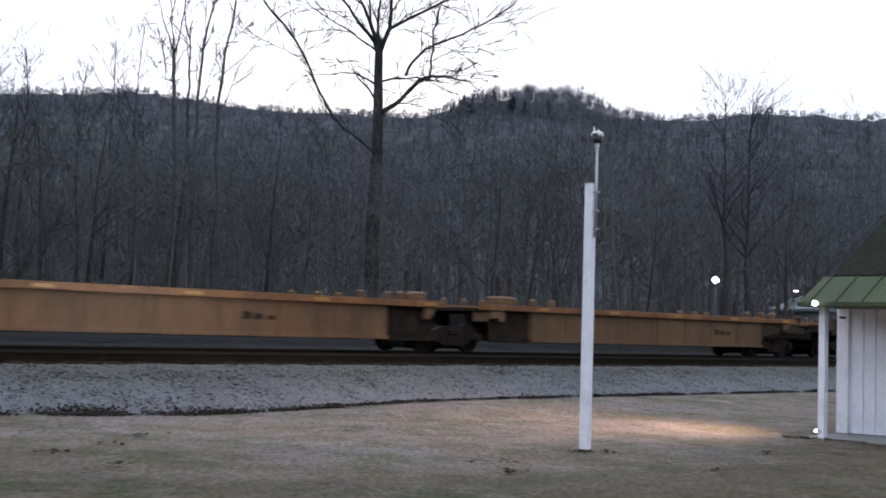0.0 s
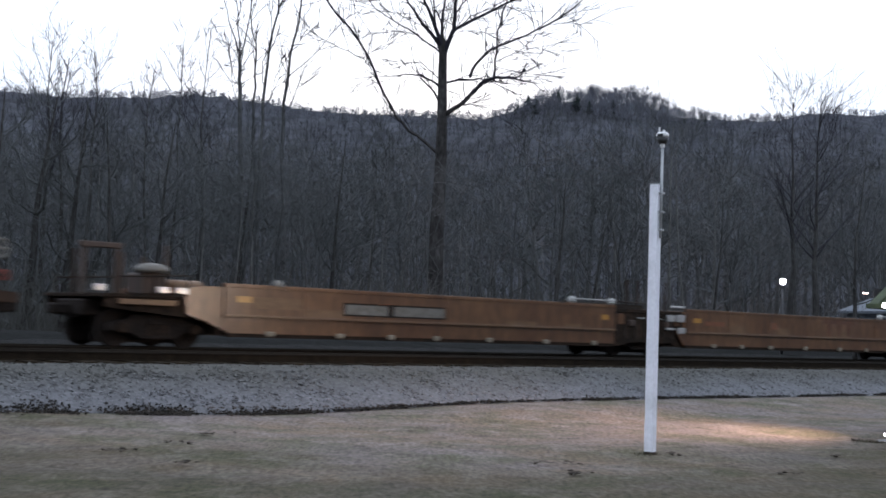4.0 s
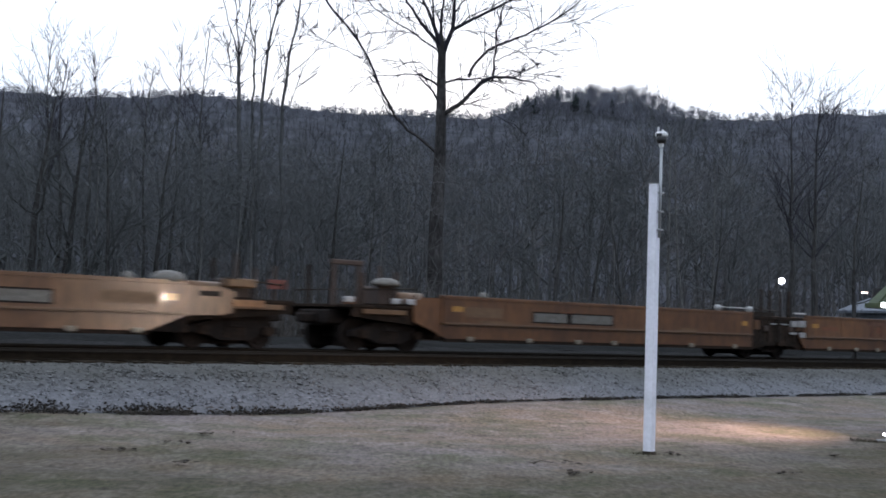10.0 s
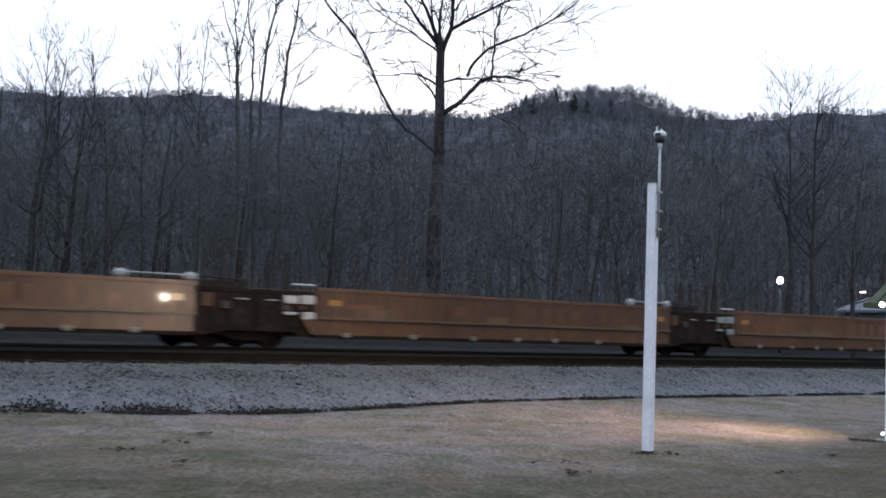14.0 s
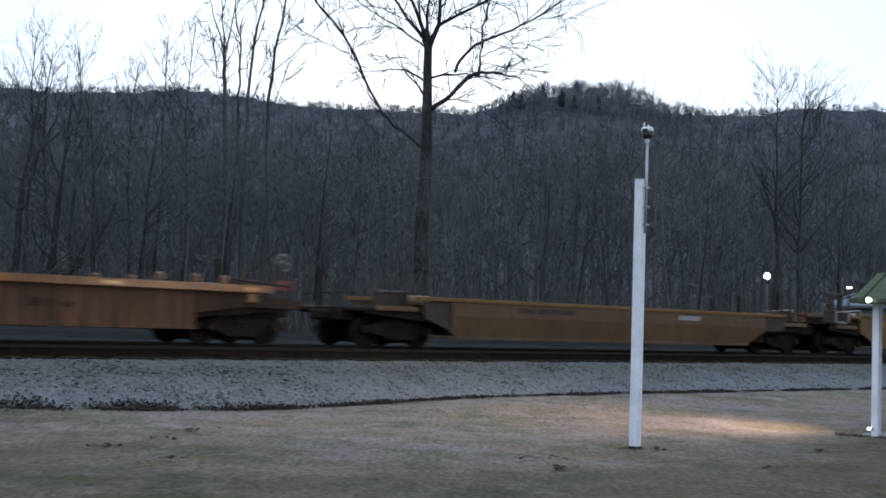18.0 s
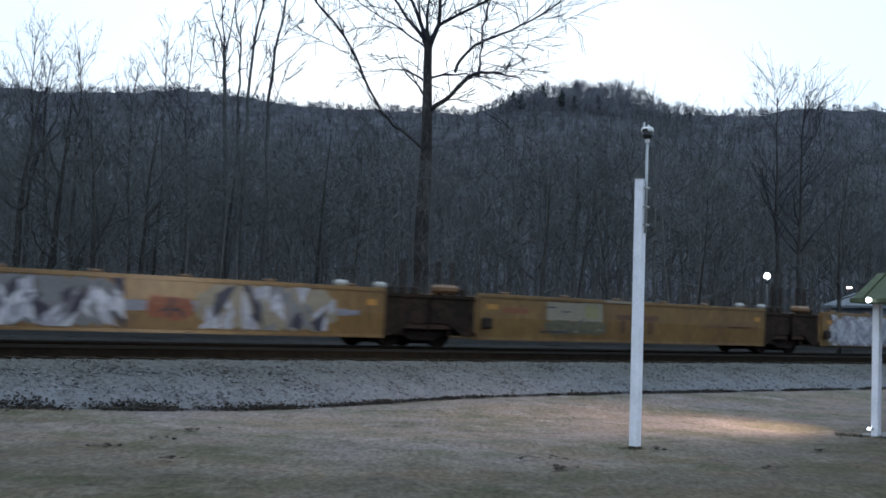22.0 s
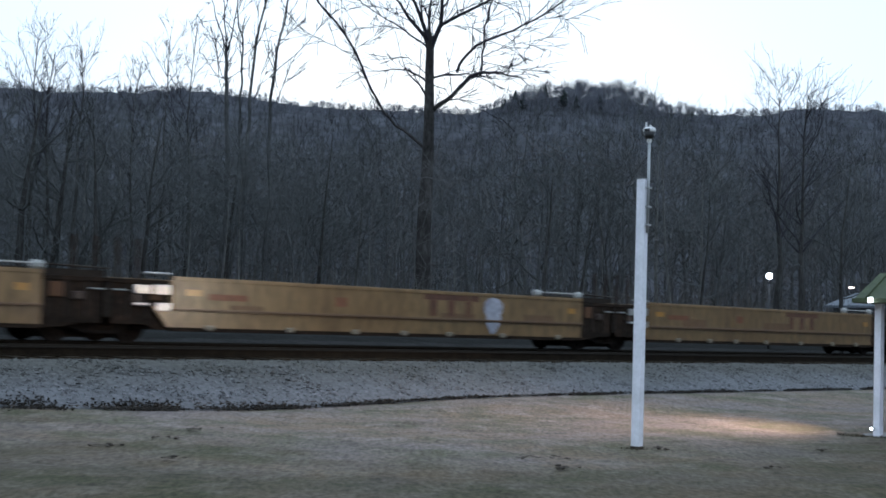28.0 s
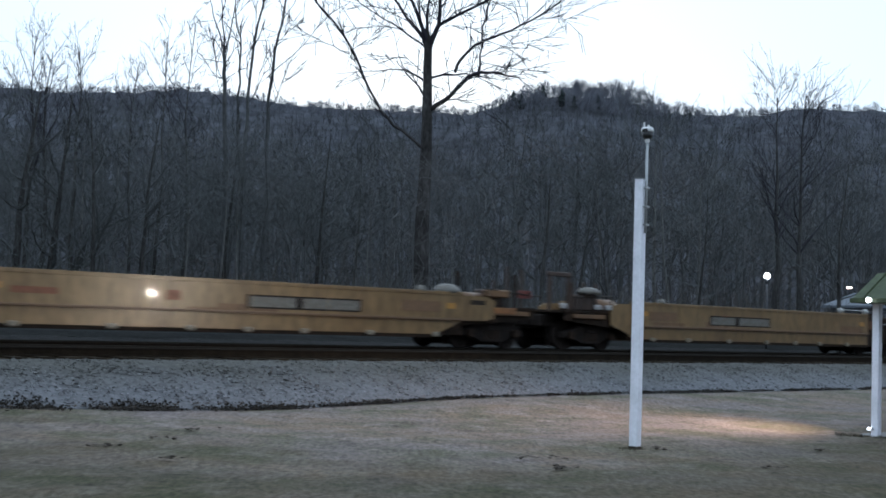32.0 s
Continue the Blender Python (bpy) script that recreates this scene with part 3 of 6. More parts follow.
def grow(lines, rand, p, way, length, r, depth, wander=0.18, lift=0.12, steps=5, kids=(3, 5), ratio=0.55, spread=0.75, fine=0.008):
    """A limb with its side branches, down to twigs."""
    line, q, d = [(p.copy(), r)], p.copy(), way.normalized()
    for i in range(steps):
        d = (d + Vector((rand.gauss(0, wander), rand.gauss(0, wander), rand.gauss(0, wander) + lift))).normalized()
        q = q + d * (length / steps)
        line.append((q.copy(), max(fine, r * (1 - 0.82 * (i + 1) / steps))))
    lines.append(line)
    if depth <= 0:
        return
    for _ in range(rand.randint(*kids)):
        t = rand.uniform(0.25, 0.98) * steps
        i = min(int(t), steps - 1)
        at = line[i][0].lerp(line[i + 1][0], t - i)
        along = (line[i + 1][0] - line[i][0]).normalized()
        side = Vector((rand.gauss(0, 1), rand.gauss(0, 1), rand.gauss(0, 0.6))).normalized()
        grow(lines, rand, at, along + side * spread, length * ratio * rand.uniform(0.7, 1.15), max(fine * 1.3, line[i][1] * 0.55), depth - 1,
             wander * 1.15, lift, max(3, steps - 1), kids, ratio, spread, fine)


def tree_thing(name, lines_trunk, lines_crown, bark, label, category="tree", group="", twig=M_TWIG):
    t = thing(name, label, category, group=group)
    piece("trunk", tubes("trunk", lines_trunk, bark), t)
    tagged(piece("crown", tubes("crown", lines_crown, twig), t), "bare dark branches and twigs")
    return t


def forest_tree(seed, height, radius, stems, limb_from=0.35, lean=0.05):
    rand = random.Random(seed)
    trunk, crown = [], []
    for s in range(stems):
        p = Vector((rand.uniform(-0.3, 0.3), rand.uniform(-0.3, 0.3), -0.1)) if stems > 1 else Vector((0, 0, -0.1))
        d = Vector((rand.gauss(0, lean), rand.gauss(0, lean), 1)).normalized()
        n, line, q = 9, [], p
        for i in range(n + 1):
            line.append((q.copy(), max(0.015, radius * (1 - 0.9 * i / n) * (1.25 if i == 0 else 1))))
            d = (d + Vector((rand.gauss(0, 0.04), rand.gauss(0, 0.04), 0.08))).normalized()
            q = q + d * (height / n)
        trunk.append(line)
        for _ in range(16 if stems == 1 else 9):
            t = rand.uniform(limb_from, 0.99) * n
            i = min(int(t), n - 1)
            at = line[i][0].lerp(line[i + 1][0], t - i)
            a = rand.uniform(0, 6.283)
            ln = height * rand.uniform(0.2, 0.42) * (1.2 - 0.7 * t / n)
            grow(crown, rand, at, Vector((math.cos(a), math.sin(a), rand.uniform(0.1, 0.9))), ln, line[i][1] * 0.5, 2, kids=(3, 5))
    return trunk, crown


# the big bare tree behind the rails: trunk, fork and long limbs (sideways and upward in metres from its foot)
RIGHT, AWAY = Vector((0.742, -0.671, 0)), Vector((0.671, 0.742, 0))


def limb_path(points, r0, r1, rand, deep=0.0):
    """A limb through a few bends, with small kinks between them."""
    out, n = [], len(points)
    for i, (u, z) in enumerate(points):
        f = i / (n - 1)
        here = RIGHT * u + AWAY * (deep * f) + Vector((0, 0, z))
        if i:
            last = out[-1][0]
            kink = 0.035 * (here - last).length
            out.append((last.lerp(here, 0.5) + RIGHT * rand.gauss(0, kink) + Vector((0, 0, rand.gauss(0, kink))), r0 + (r1 - r0) * (f - 0.5 / (n - 1))))
        out.append((here, r0 + (r1 - r0) * f))
    return out


def twigged(crown, line, rand, count, size, depth=1, start=0.25, up=0.25, stop=1.0):
    """Fine side twigs along a limb."""
    for _ in range(count):
        t = rand.uniform(start, stop) * (len(line) - 1)
        i = min(int(t), len(line) - 2)
        at = line[i][0].lerp(line[i + 1][0], t - i)
        along = (line[i + 1][0] - line[i][0]).normalized()
        side = Vector((rand.gauss(0, 1), rand.gauss(0, 1), rand.gauss(up, 0.7))).normalized()
        grow(crown, rand, at, along * 0.8 + side * 0.8, size * rand.uniform(0.3, 1.2), min(0.028, max(0.0175, line[i][1] * 0.5)), depth, 0.06, 0.01, 5, (2, 3), 0.5, 0.55, 0.0125)


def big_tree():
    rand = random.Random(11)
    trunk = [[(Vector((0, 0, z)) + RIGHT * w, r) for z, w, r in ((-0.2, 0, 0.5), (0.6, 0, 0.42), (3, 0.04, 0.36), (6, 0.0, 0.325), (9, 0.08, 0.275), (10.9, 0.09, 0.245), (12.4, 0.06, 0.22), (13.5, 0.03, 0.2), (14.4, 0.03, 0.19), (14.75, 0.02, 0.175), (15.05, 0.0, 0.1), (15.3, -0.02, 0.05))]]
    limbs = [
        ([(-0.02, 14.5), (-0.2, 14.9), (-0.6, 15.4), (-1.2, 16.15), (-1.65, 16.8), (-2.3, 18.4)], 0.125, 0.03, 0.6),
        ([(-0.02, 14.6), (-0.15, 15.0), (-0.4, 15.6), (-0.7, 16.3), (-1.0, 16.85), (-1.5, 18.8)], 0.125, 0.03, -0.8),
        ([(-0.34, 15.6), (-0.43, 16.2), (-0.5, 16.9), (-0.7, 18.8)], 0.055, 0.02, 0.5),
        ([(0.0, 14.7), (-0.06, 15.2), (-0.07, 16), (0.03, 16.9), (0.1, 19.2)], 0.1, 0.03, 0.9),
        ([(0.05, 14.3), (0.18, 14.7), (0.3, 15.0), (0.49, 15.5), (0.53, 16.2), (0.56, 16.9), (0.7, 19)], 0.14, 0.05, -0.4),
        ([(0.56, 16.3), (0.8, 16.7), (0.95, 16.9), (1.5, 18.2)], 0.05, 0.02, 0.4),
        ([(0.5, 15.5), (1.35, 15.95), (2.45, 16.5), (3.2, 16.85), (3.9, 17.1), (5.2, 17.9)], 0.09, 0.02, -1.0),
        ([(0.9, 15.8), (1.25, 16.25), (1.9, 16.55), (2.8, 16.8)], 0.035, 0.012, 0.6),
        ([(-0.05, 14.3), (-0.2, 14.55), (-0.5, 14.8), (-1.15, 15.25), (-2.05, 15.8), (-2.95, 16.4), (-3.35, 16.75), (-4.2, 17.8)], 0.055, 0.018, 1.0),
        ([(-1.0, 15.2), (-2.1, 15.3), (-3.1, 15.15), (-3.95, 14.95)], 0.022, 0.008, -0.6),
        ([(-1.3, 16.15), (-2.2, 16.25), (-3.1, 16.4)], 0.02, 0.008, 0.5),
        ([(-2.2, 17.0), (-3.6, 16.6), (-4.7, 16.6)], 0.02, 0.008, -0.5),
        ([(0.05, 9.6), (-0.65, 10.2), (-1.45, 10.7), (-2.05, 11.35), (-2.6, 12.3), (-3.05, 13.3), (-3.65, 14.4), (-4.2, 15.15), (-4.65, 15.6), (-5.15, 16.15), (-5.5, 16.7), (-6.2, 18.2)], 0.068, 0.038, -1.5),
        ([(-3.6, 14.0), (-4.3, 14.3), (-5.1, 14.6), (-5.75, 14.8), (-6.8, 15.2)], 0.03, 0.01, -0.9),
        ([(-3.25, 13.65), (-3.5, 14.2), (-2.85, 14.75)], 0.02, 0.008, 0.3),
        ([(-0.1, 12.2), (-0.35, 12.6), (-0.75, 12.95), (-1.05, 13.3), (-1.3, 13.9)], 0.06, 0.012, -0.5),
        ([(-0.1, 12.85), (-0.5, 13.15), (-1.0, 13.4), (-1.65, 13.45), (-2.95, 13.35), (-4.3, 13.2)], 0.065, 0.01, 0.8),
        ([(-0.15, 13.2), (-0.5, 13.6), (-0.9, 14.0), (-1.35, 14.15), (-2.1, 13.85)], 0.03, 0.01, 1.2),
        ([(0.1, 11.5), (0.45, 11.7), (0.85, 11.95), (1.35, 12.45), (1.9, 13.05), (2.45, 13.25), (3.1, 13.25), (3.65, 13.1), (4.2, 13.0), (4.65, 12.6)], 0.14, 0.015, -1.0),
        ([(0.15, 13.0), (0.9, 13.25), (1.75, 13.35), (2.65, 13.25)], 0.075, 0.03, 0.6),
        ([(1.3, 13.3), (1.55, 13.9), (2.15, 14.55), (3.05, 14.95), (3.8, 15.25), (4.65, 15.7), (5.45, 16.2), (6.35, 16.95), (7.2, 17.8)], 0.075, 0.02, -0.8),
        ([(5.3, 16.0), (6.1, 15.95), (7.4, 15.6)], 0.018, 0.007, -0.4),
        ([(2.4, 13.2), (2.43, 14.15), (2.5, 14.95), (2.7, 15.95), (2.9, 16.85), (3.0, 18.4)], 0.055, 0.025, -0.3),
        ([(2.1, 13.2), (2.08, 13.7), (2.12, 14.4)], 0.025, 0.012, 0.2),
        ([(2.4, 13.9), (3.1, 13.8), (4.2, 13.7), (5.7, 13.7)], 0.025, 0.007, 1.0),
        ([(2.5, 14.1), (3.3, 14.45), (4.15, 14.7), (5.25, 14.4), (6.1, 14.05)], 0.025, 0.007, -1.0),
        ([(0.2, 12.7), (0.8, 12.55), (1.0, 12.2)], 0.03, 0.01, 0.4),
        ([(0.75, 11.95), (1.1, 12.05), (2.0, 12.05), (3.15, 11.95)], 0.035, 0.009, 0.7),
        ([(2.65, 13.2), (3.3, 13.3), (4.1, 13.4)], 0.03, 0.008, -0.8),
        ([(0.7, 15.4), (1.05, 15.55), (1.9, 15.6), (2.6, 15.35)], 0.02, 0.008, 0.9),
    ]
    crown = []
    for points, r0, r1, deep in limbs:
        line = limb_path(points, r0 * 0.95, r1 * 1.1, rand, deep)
        # above the skyline limbs go darker: backlit silhouette put into the colour
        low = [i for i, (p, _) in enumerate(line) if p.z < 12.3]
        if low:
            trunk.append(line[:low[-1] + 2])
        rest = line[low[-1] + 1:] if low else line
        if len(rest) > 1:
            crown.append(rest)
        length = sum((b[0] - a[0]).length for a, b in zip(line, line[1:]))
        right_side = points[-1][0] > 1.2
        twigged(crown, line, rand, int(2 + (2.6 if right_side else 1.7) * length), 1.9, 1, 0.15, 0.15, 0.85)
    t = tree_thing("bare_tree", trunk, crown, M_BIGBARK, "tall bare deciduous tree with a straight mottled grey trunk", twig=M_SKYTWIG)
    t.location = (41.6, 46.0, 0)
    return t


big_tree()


def stem_clump():
    rand = random.Random(5)
    trunk, crown = [], []
    stems = [([(0.15, -0.1), (0.1, 5), (0.14, 9.4), (0, 11.7), (-0.05, 12.7), (-0.1, 13.75)], 0.15, 0.07),
             ([(0.7, -0.1), (0.65, 6), (0.6, 10.3), (0.55, 11.7), (0.57, 13), (0.6, 13.9), (0.35, 15.05), (0.25, 15.8), (0.3, 18.5)], 0.085, 0.02),
             ([(1.1, -0.1), (1.0, 5), (1.0, 9.8), (1.05, 11.65), (1.2, 13.5), (1.3, 14.5), (1.55, 15.7), (1.8, 16.45), (2.2, 18.8)], 0.11, 0.025),
             ([(1.95, -0.1), (1.95, 5), (1.95, 9.4), (1.95, 11.7), (2.1, 12.95), (2.15, 13.95), (2.45, 15.3), (2.55, 16.5), (2.65, 19)], 0.12, 0.025)]
    for k, (points, r0, r1) in enumerate(stems):
        line = limb_path(points, r0 * 0.85, r1 * 1.1, rand, 0.8 * (k % 2) - 0.3)
        trunk.append(line)
        twigged(crown, line, rand, 12, 1.5, 1, 0.5, 0.6)
    for points, r0, deep in (([(-0.1, 13.7), (-0.35, 14.6), (-0.7, 15.45), (-0.95, 16.35), (-1.4, 18.5)], 0.05, 0.3), ([(-0.1, 13.65), (-0.25, 15.2), (-0.35, 16.4), (-0.4, 18.6)], 0.05, -0.4),
                             ([(-0.1, 13.65), (0.15, 15.05), (0.3, 16.4), (0.5, 18.5)], 0.05, 0.5), ([(-0.05, 12.3), (-0.3, 12.75), (-0.65, 14.15), (-1.0, 14.75), (-1.3, 14.95)], 0.03, 0.2),
                             ([(-0.02, 11.7), (-0.25, 12.0), (-0.4, 13.0), (-0.6, 14.0)], 0.03, -0.3), ([(1.1, 12.3), (0.95, 12.7), (0.9, 13.6), (1.25, 14.4), (1.25, 16.4), (1.2, 18)], 0.04, 0.4),
                             ([(2.1, 12.9), (2.8, 13.55), (3.5, 14.3), (4.0, 15.05), (4.4, 15.9)], 0.035, 0.5), ([(2.0, 11.3), (2.35, 11.65), (2.55, 12.35), (3.0, 12.6), (3.55, 13.15)], 0.022, -0.5),
                             ([(2.2, 14.25), (2.75, 14.85), (3.45, 15.4)], 0.025, 0.3), ([(1.1, 11.5), (1.35, 11.9), (1.5, 13.05), (1.8, 13.95)], 0.025, 0.6)):
        line = limb_path(points, r0 * 0.75, 0.009, rand, deep)
        crown.append(line)
        twigged(crown, line, rand, 7, 1.2, 1, 0.15, 0.6)
    t = tree_thing("bare_tree", trunk, crown, M_WOODBARK, "bare tree of several slender dark stems from one root", twig=M_SKYTWIG)
    t.location = (34.35, 51.6, 0)


stem_clump()


def fan_tree(seed, height, place, radius=0.2, stems=2, label="bare tree with upswept fan of fine branches", bark=M_BARK, count=14, reach=0.34, least=0.02, apart=1.3, open_=0.55, low=0.35):
    """Upswept branches leave the stems at a steep angle and split into fine twigs."""
    rand = random.Random(seed)
    trunk, crown = [], []
    for s in range(stems):
        p = RIGHT * (apart * (s - 0.5 * (stems - 1)))
        line = [(p + Vector((rand.gauss(0, 0.08), rand.gauss(0, 0.08), z * height)) + RIGHT * (z * (s - 0.5 * (stems - 1)) * 0.4), max(0.02, radius * (1.02 - z))) for z in (-0.01, 0.12, 0.25, 0.4, 0.55, 0.7, 0.85, 1.0)]
        trunk.append(line)
        for k in range(count):
            t = rand.uniform(7 * low, 6.9)
            i = int(t)
            at = line[i][0].lerp(line[i + 1][0], t - i)
            a = rand.uniform(0, 6.283)
            grow(crown, rand, at, Vector((math.cos(a) * open_, math.sin(a) * open_, 1.0)), height * reach * rand.uniform(0.6, 1.1) * (1.25 - t / 9), max(least, line[i][1] * 0.4), 2,
                 0.11, 0.04, 6, (2, 4), 0.55, 0.6, 0.007)
    t = tree_thing("bare_tree", trunk, crown, bark, label, twig=M_FANTWIG)
    t.location = place


# the twin-stemmed fan by the lamp, and slim trees rising over the wood
fan_tree(21, 12.6, (53.9, 34.5, 0), 0.19, 2, count=26, reach=0.36, apart=0.95, open_=0.95, low=0.45)
fan_tree(33, 15.4, (34.1, 54.1, 0), 0.12, 1, "slender bare tree reaching over the wood", count=16, reach=0.24, open_=0.75, low=0.62)
fan_tree(35, 14.3, (33.2, 54.9, 0), 0.11, 1, "slender bare tree reaching over the wood", count=16, reach=0.24, open_=0.75, low=0.6)
fan_tree(36, 13.4, (32.0, 55.6, 0), 0.1, 1, "slender bare tree reaching over the wood", count=16, reach=0.2, open_=0.8, low=0.6)
fan_tree(44, 14.0, (28.0, 57.6, 0), 0.17, 1, "bare tree with pale twiggy crown over the wood", count=22, reach=0.27, open_=0.5, low=0.55)
fan_tree(47, 13.6, (29.2, 57.0, 0), 0.16, 2, "bare tree with pale twiggy crown over the wood", count=18, reach=0.24, apart=1.1, open_=0.5, low=0.55)

# thicker trees standing out of the wood's edge: bearing, distance, height, girth, pale bark, where the limbs begin
for k, (bear, far_, hh, rr_, pale, frm) in enumerate((
        (64.6, 56, 10.5, 0.24, False, 0.15), (63.2, 58, 10.8, 0.22, False, 0.15), (61.3, 55, 9.5, 0.15, False, 0.2), (59.6, 57, 10.0, 0.16, False, 0.3),
        (57.76, 59, 9.5, 0.07, True, 0.6), (56.65, 58, 8.5, 0.07, True, 0.6), (55.33, 59, 9.0, 0.08, True, 0.6), (56.1, 63, 11.0, 0.15, False, 0.4),
        (52.4, 60, 10.0, 0.13, False, 0.4), (50.9, 64, 10.0, 0.1, False, 0.5), (42.8, 60, 9.0, 0.15, False, 0.3), (41.2, 62, 8.0, 0.13, False, 0.3),
        (39.9, 61, 8.0, 0.12, False, 0.4), (36.4, 60, 8.0, 0.1, False, 0.4), (30.6, 58, 9.0, 0.12, False, 0.3), (66.2, 54, 10.5, 0.2, False, 0.15))):
    tr, cr = forest_tree(400 + k, hh, rr_, 1, frm)
    t = tree_thing("bare_tree", tr, cr, M_BARKPALE if pale else M_BARK, "bare woodland tree with %s trunk at the wood's edge" % ("a slim pale" if pale else "a dark"), group="trees at the wood's edge")
    t.location = (far_ * math.cos(radians(bear)), far_ * math.sin(radians(bear)), -0.05)

# the wood behind the rails
templates = []
for k, (stems, radius, bark, frm) in enumerate([(1, 0.16, M_WOODBARK, 0.3), (1, 0.2, M_WOODBARK, 0.4), (2, 0.12, M_WOODBARK, 0.3), (1, 0.13, M_BARKPALE, 0.35), (1, 0.17, M_WOODBARK, 0.25), (3, 0.09, M_WOODBARK, 0.25), (1, 0.1, M_BARKPALE, 0.3)]):
    tr, cr = forest_tree(100 + k, 12.0, radius, stems, frm)
    templates.append((tubes("trunk", tr, bark), tubes("crown", cr, M_TWIG), bark is M_BARKPALE))
rand = random.Random(3)
for k in range(190):
    a = 22 + 50 * (k * 0.618034 % 1)
    r = 56 + 70 * ((k + 0.5) / 190) ** 0.8 + rand.uniform(-3, 3)
    x, y = r * math.cos(radians(a)), r * math.sin(radians(a))
    if y < 36.5 or (38 < a < 46 and k % 10 in (1, 4, 7)):
        continue
    high = (1.6 + r * math.tan(radians(ridge(a) - rand.uniform(0.3, 2.6)))) * rand.uniform(0.75, 1.0)
    me_t, me_c, pale = templates[rand.randrange(7)]
    t = thing("bare_tree", "slim bare woodland tree with %s bark behind the rails" % ("pale" if pale else "dark"), "tree", group="trees of the wood")
    s = high / 12.0
    t.matrix_basis = pose(x, y, -0.05 if r < 124 else hill_z(a, r) - 0.3, 0, 0, rand.uniform(0, 360)) @ Matrix.Diagonal((s, s, s, 1))
    piece("trunk", me_t, t)
    tagged(piece("crown", me_c, t), "bare dark branches and twigs")


# brush at the wood's edge and the woods on the hill
def far_woods():
    verts, faces = [], []
    r_ = np.random.default_rng(21)

    def stick(p, q, w0, w1):
        b = len(verts)
        a = math.atan2(p[1], p[0]) + math.pi / 2
        u, v = math.cos(a), math.sin(a)
        for (x, y, z), w in ((p, w0), (q, w1)):
            verts.extend(((x - u * w, y - v * w, z), (x + u * w, y + v * w, z), (x + v * w, y - u * w, z)))
        for i, j in ((0, 1), (1, 2), (2, 0)):
            faces.append((b + i, b + j, b + 3 + j, b + 3 + i))

    for k in range(6500):
        a = 18 + 58 * r_.random()
        r = 128 + 500 * r_.random() ** 0.8 if k < 5500 else 570 + 60 * r_.random()
        x, y, z = r * math.cos(radians(a)), r * math.sin(radians(a)), hill_z(a, r) - 0.5
        h = 4.0 + 5.0 * r_.random() if r < 560 else (1.5 + 3.2 * r_.random() * (0.6 + 0.7 * noise.noise(Vector((a * 1.3, r * 0.02, 1))))) * (1.9 if 37.3 < a < 44.5 else 1.0)
        far = 1.0 if r < 560 else 0.55
        stick((x, y, z), (x + r_.normal(0, 0.4), y, z + h * 0.8), 0.075 * far, 0.035 * far)
        for _ in range(11):
            t = 0.05 + 0.75 * r_.random()
            g, b = r_.normal(0, 0.16 * h, 2)
            stick((x, y, z + h * t), (x + g, y + b, z + h * (t + 0.12 + 0.25 * r_.random())), 0.06 * far, 0.03 * far)
    slope_faces = None
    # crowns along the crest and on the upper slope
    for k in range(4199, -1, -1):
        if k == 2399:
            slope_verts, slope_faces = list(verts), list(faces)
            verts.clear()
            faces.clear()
        a = 17 + 60 * r_.random()
        r = 572 + 64 * r_.random() if k < 2400 else 330 + 266 * r_.random() ** 0.7
        knob = math.exp(-((a - 40.8) / 3.4) ** 4)
        h = (2.2 + 2.6 * r_.random()) * (1 + 1.2 * knob)
        x, y, z = r * math.cos(radians(a)), r * math.sin(radians(a)), hill_z(a, r) - 0.3
        stick((x, y, z), (x, y, z + h * 0.9), 0.06, 0.025)
        for _ in range((30 + int(45 * knob)) if k < 2400 else 18):
            g, d, v = r_.normal(0, 0.2 * h), r_.normal(0, 0.2 * h), h * (0.3 + 0.68 * r_.random())
            stick((x + g * 0.5, y + d * 0.5, z + v * 0.85), (x + g, y + d, z + v + 0.08 * h), 0.05, 0.025)
    tagged(new("crest_woods", sheet_mesh("crest_woods", verts, faces, M_CREST)), "twiggy treetops along the hill's crest, paled for the sky glow behind", "woods", kind="stuff")
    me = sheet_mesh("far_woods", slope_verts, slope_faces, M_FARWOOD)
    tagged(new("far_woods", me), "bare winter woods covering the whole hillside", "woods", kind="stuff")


far_woods()


def brush():
    r_ = random.Random(8)
    lines = []
    for k in range(2100):
        a = 20 + 53 * r_.random() ** 1.25
        d = 50 + 28 * r_.random()
        x, y = d * math.cos(radians(a)), d * math.sin(radians(a))
        if y < 33.5:
            continue
        for _ in range(4):
            p = Vector((x + r_.gauss(0, 0.4), y + r_.gauss(0, 0.4), -0.05))
            tip = p + Vector((r_.gauss(0, 0.7), r_.gauss(0, 0.7), r_.uniform(1.2, 4.2)))
            mid = p.lerp(tip, 0.5) + Vector((r_.gauss(0, 0.25), r_.gauss(0, 0.25), 0.2))
            lines.append([(p, 0.022), (mid, 0.014), (tip, 0.006)])
            lines.append([(mid, 0.015), (mid + Vector((r_.gauss(0, 0.6), r_.gauss(0, 0.6), r_.uniform(0.3, 1.4))), 0.006)])
    tagged(new("brush", tubes("brush", lines, M_EDGEBRUSH)), "tangled leafless brush at the edge of the wood", "brush", kind="stuff")


brush()


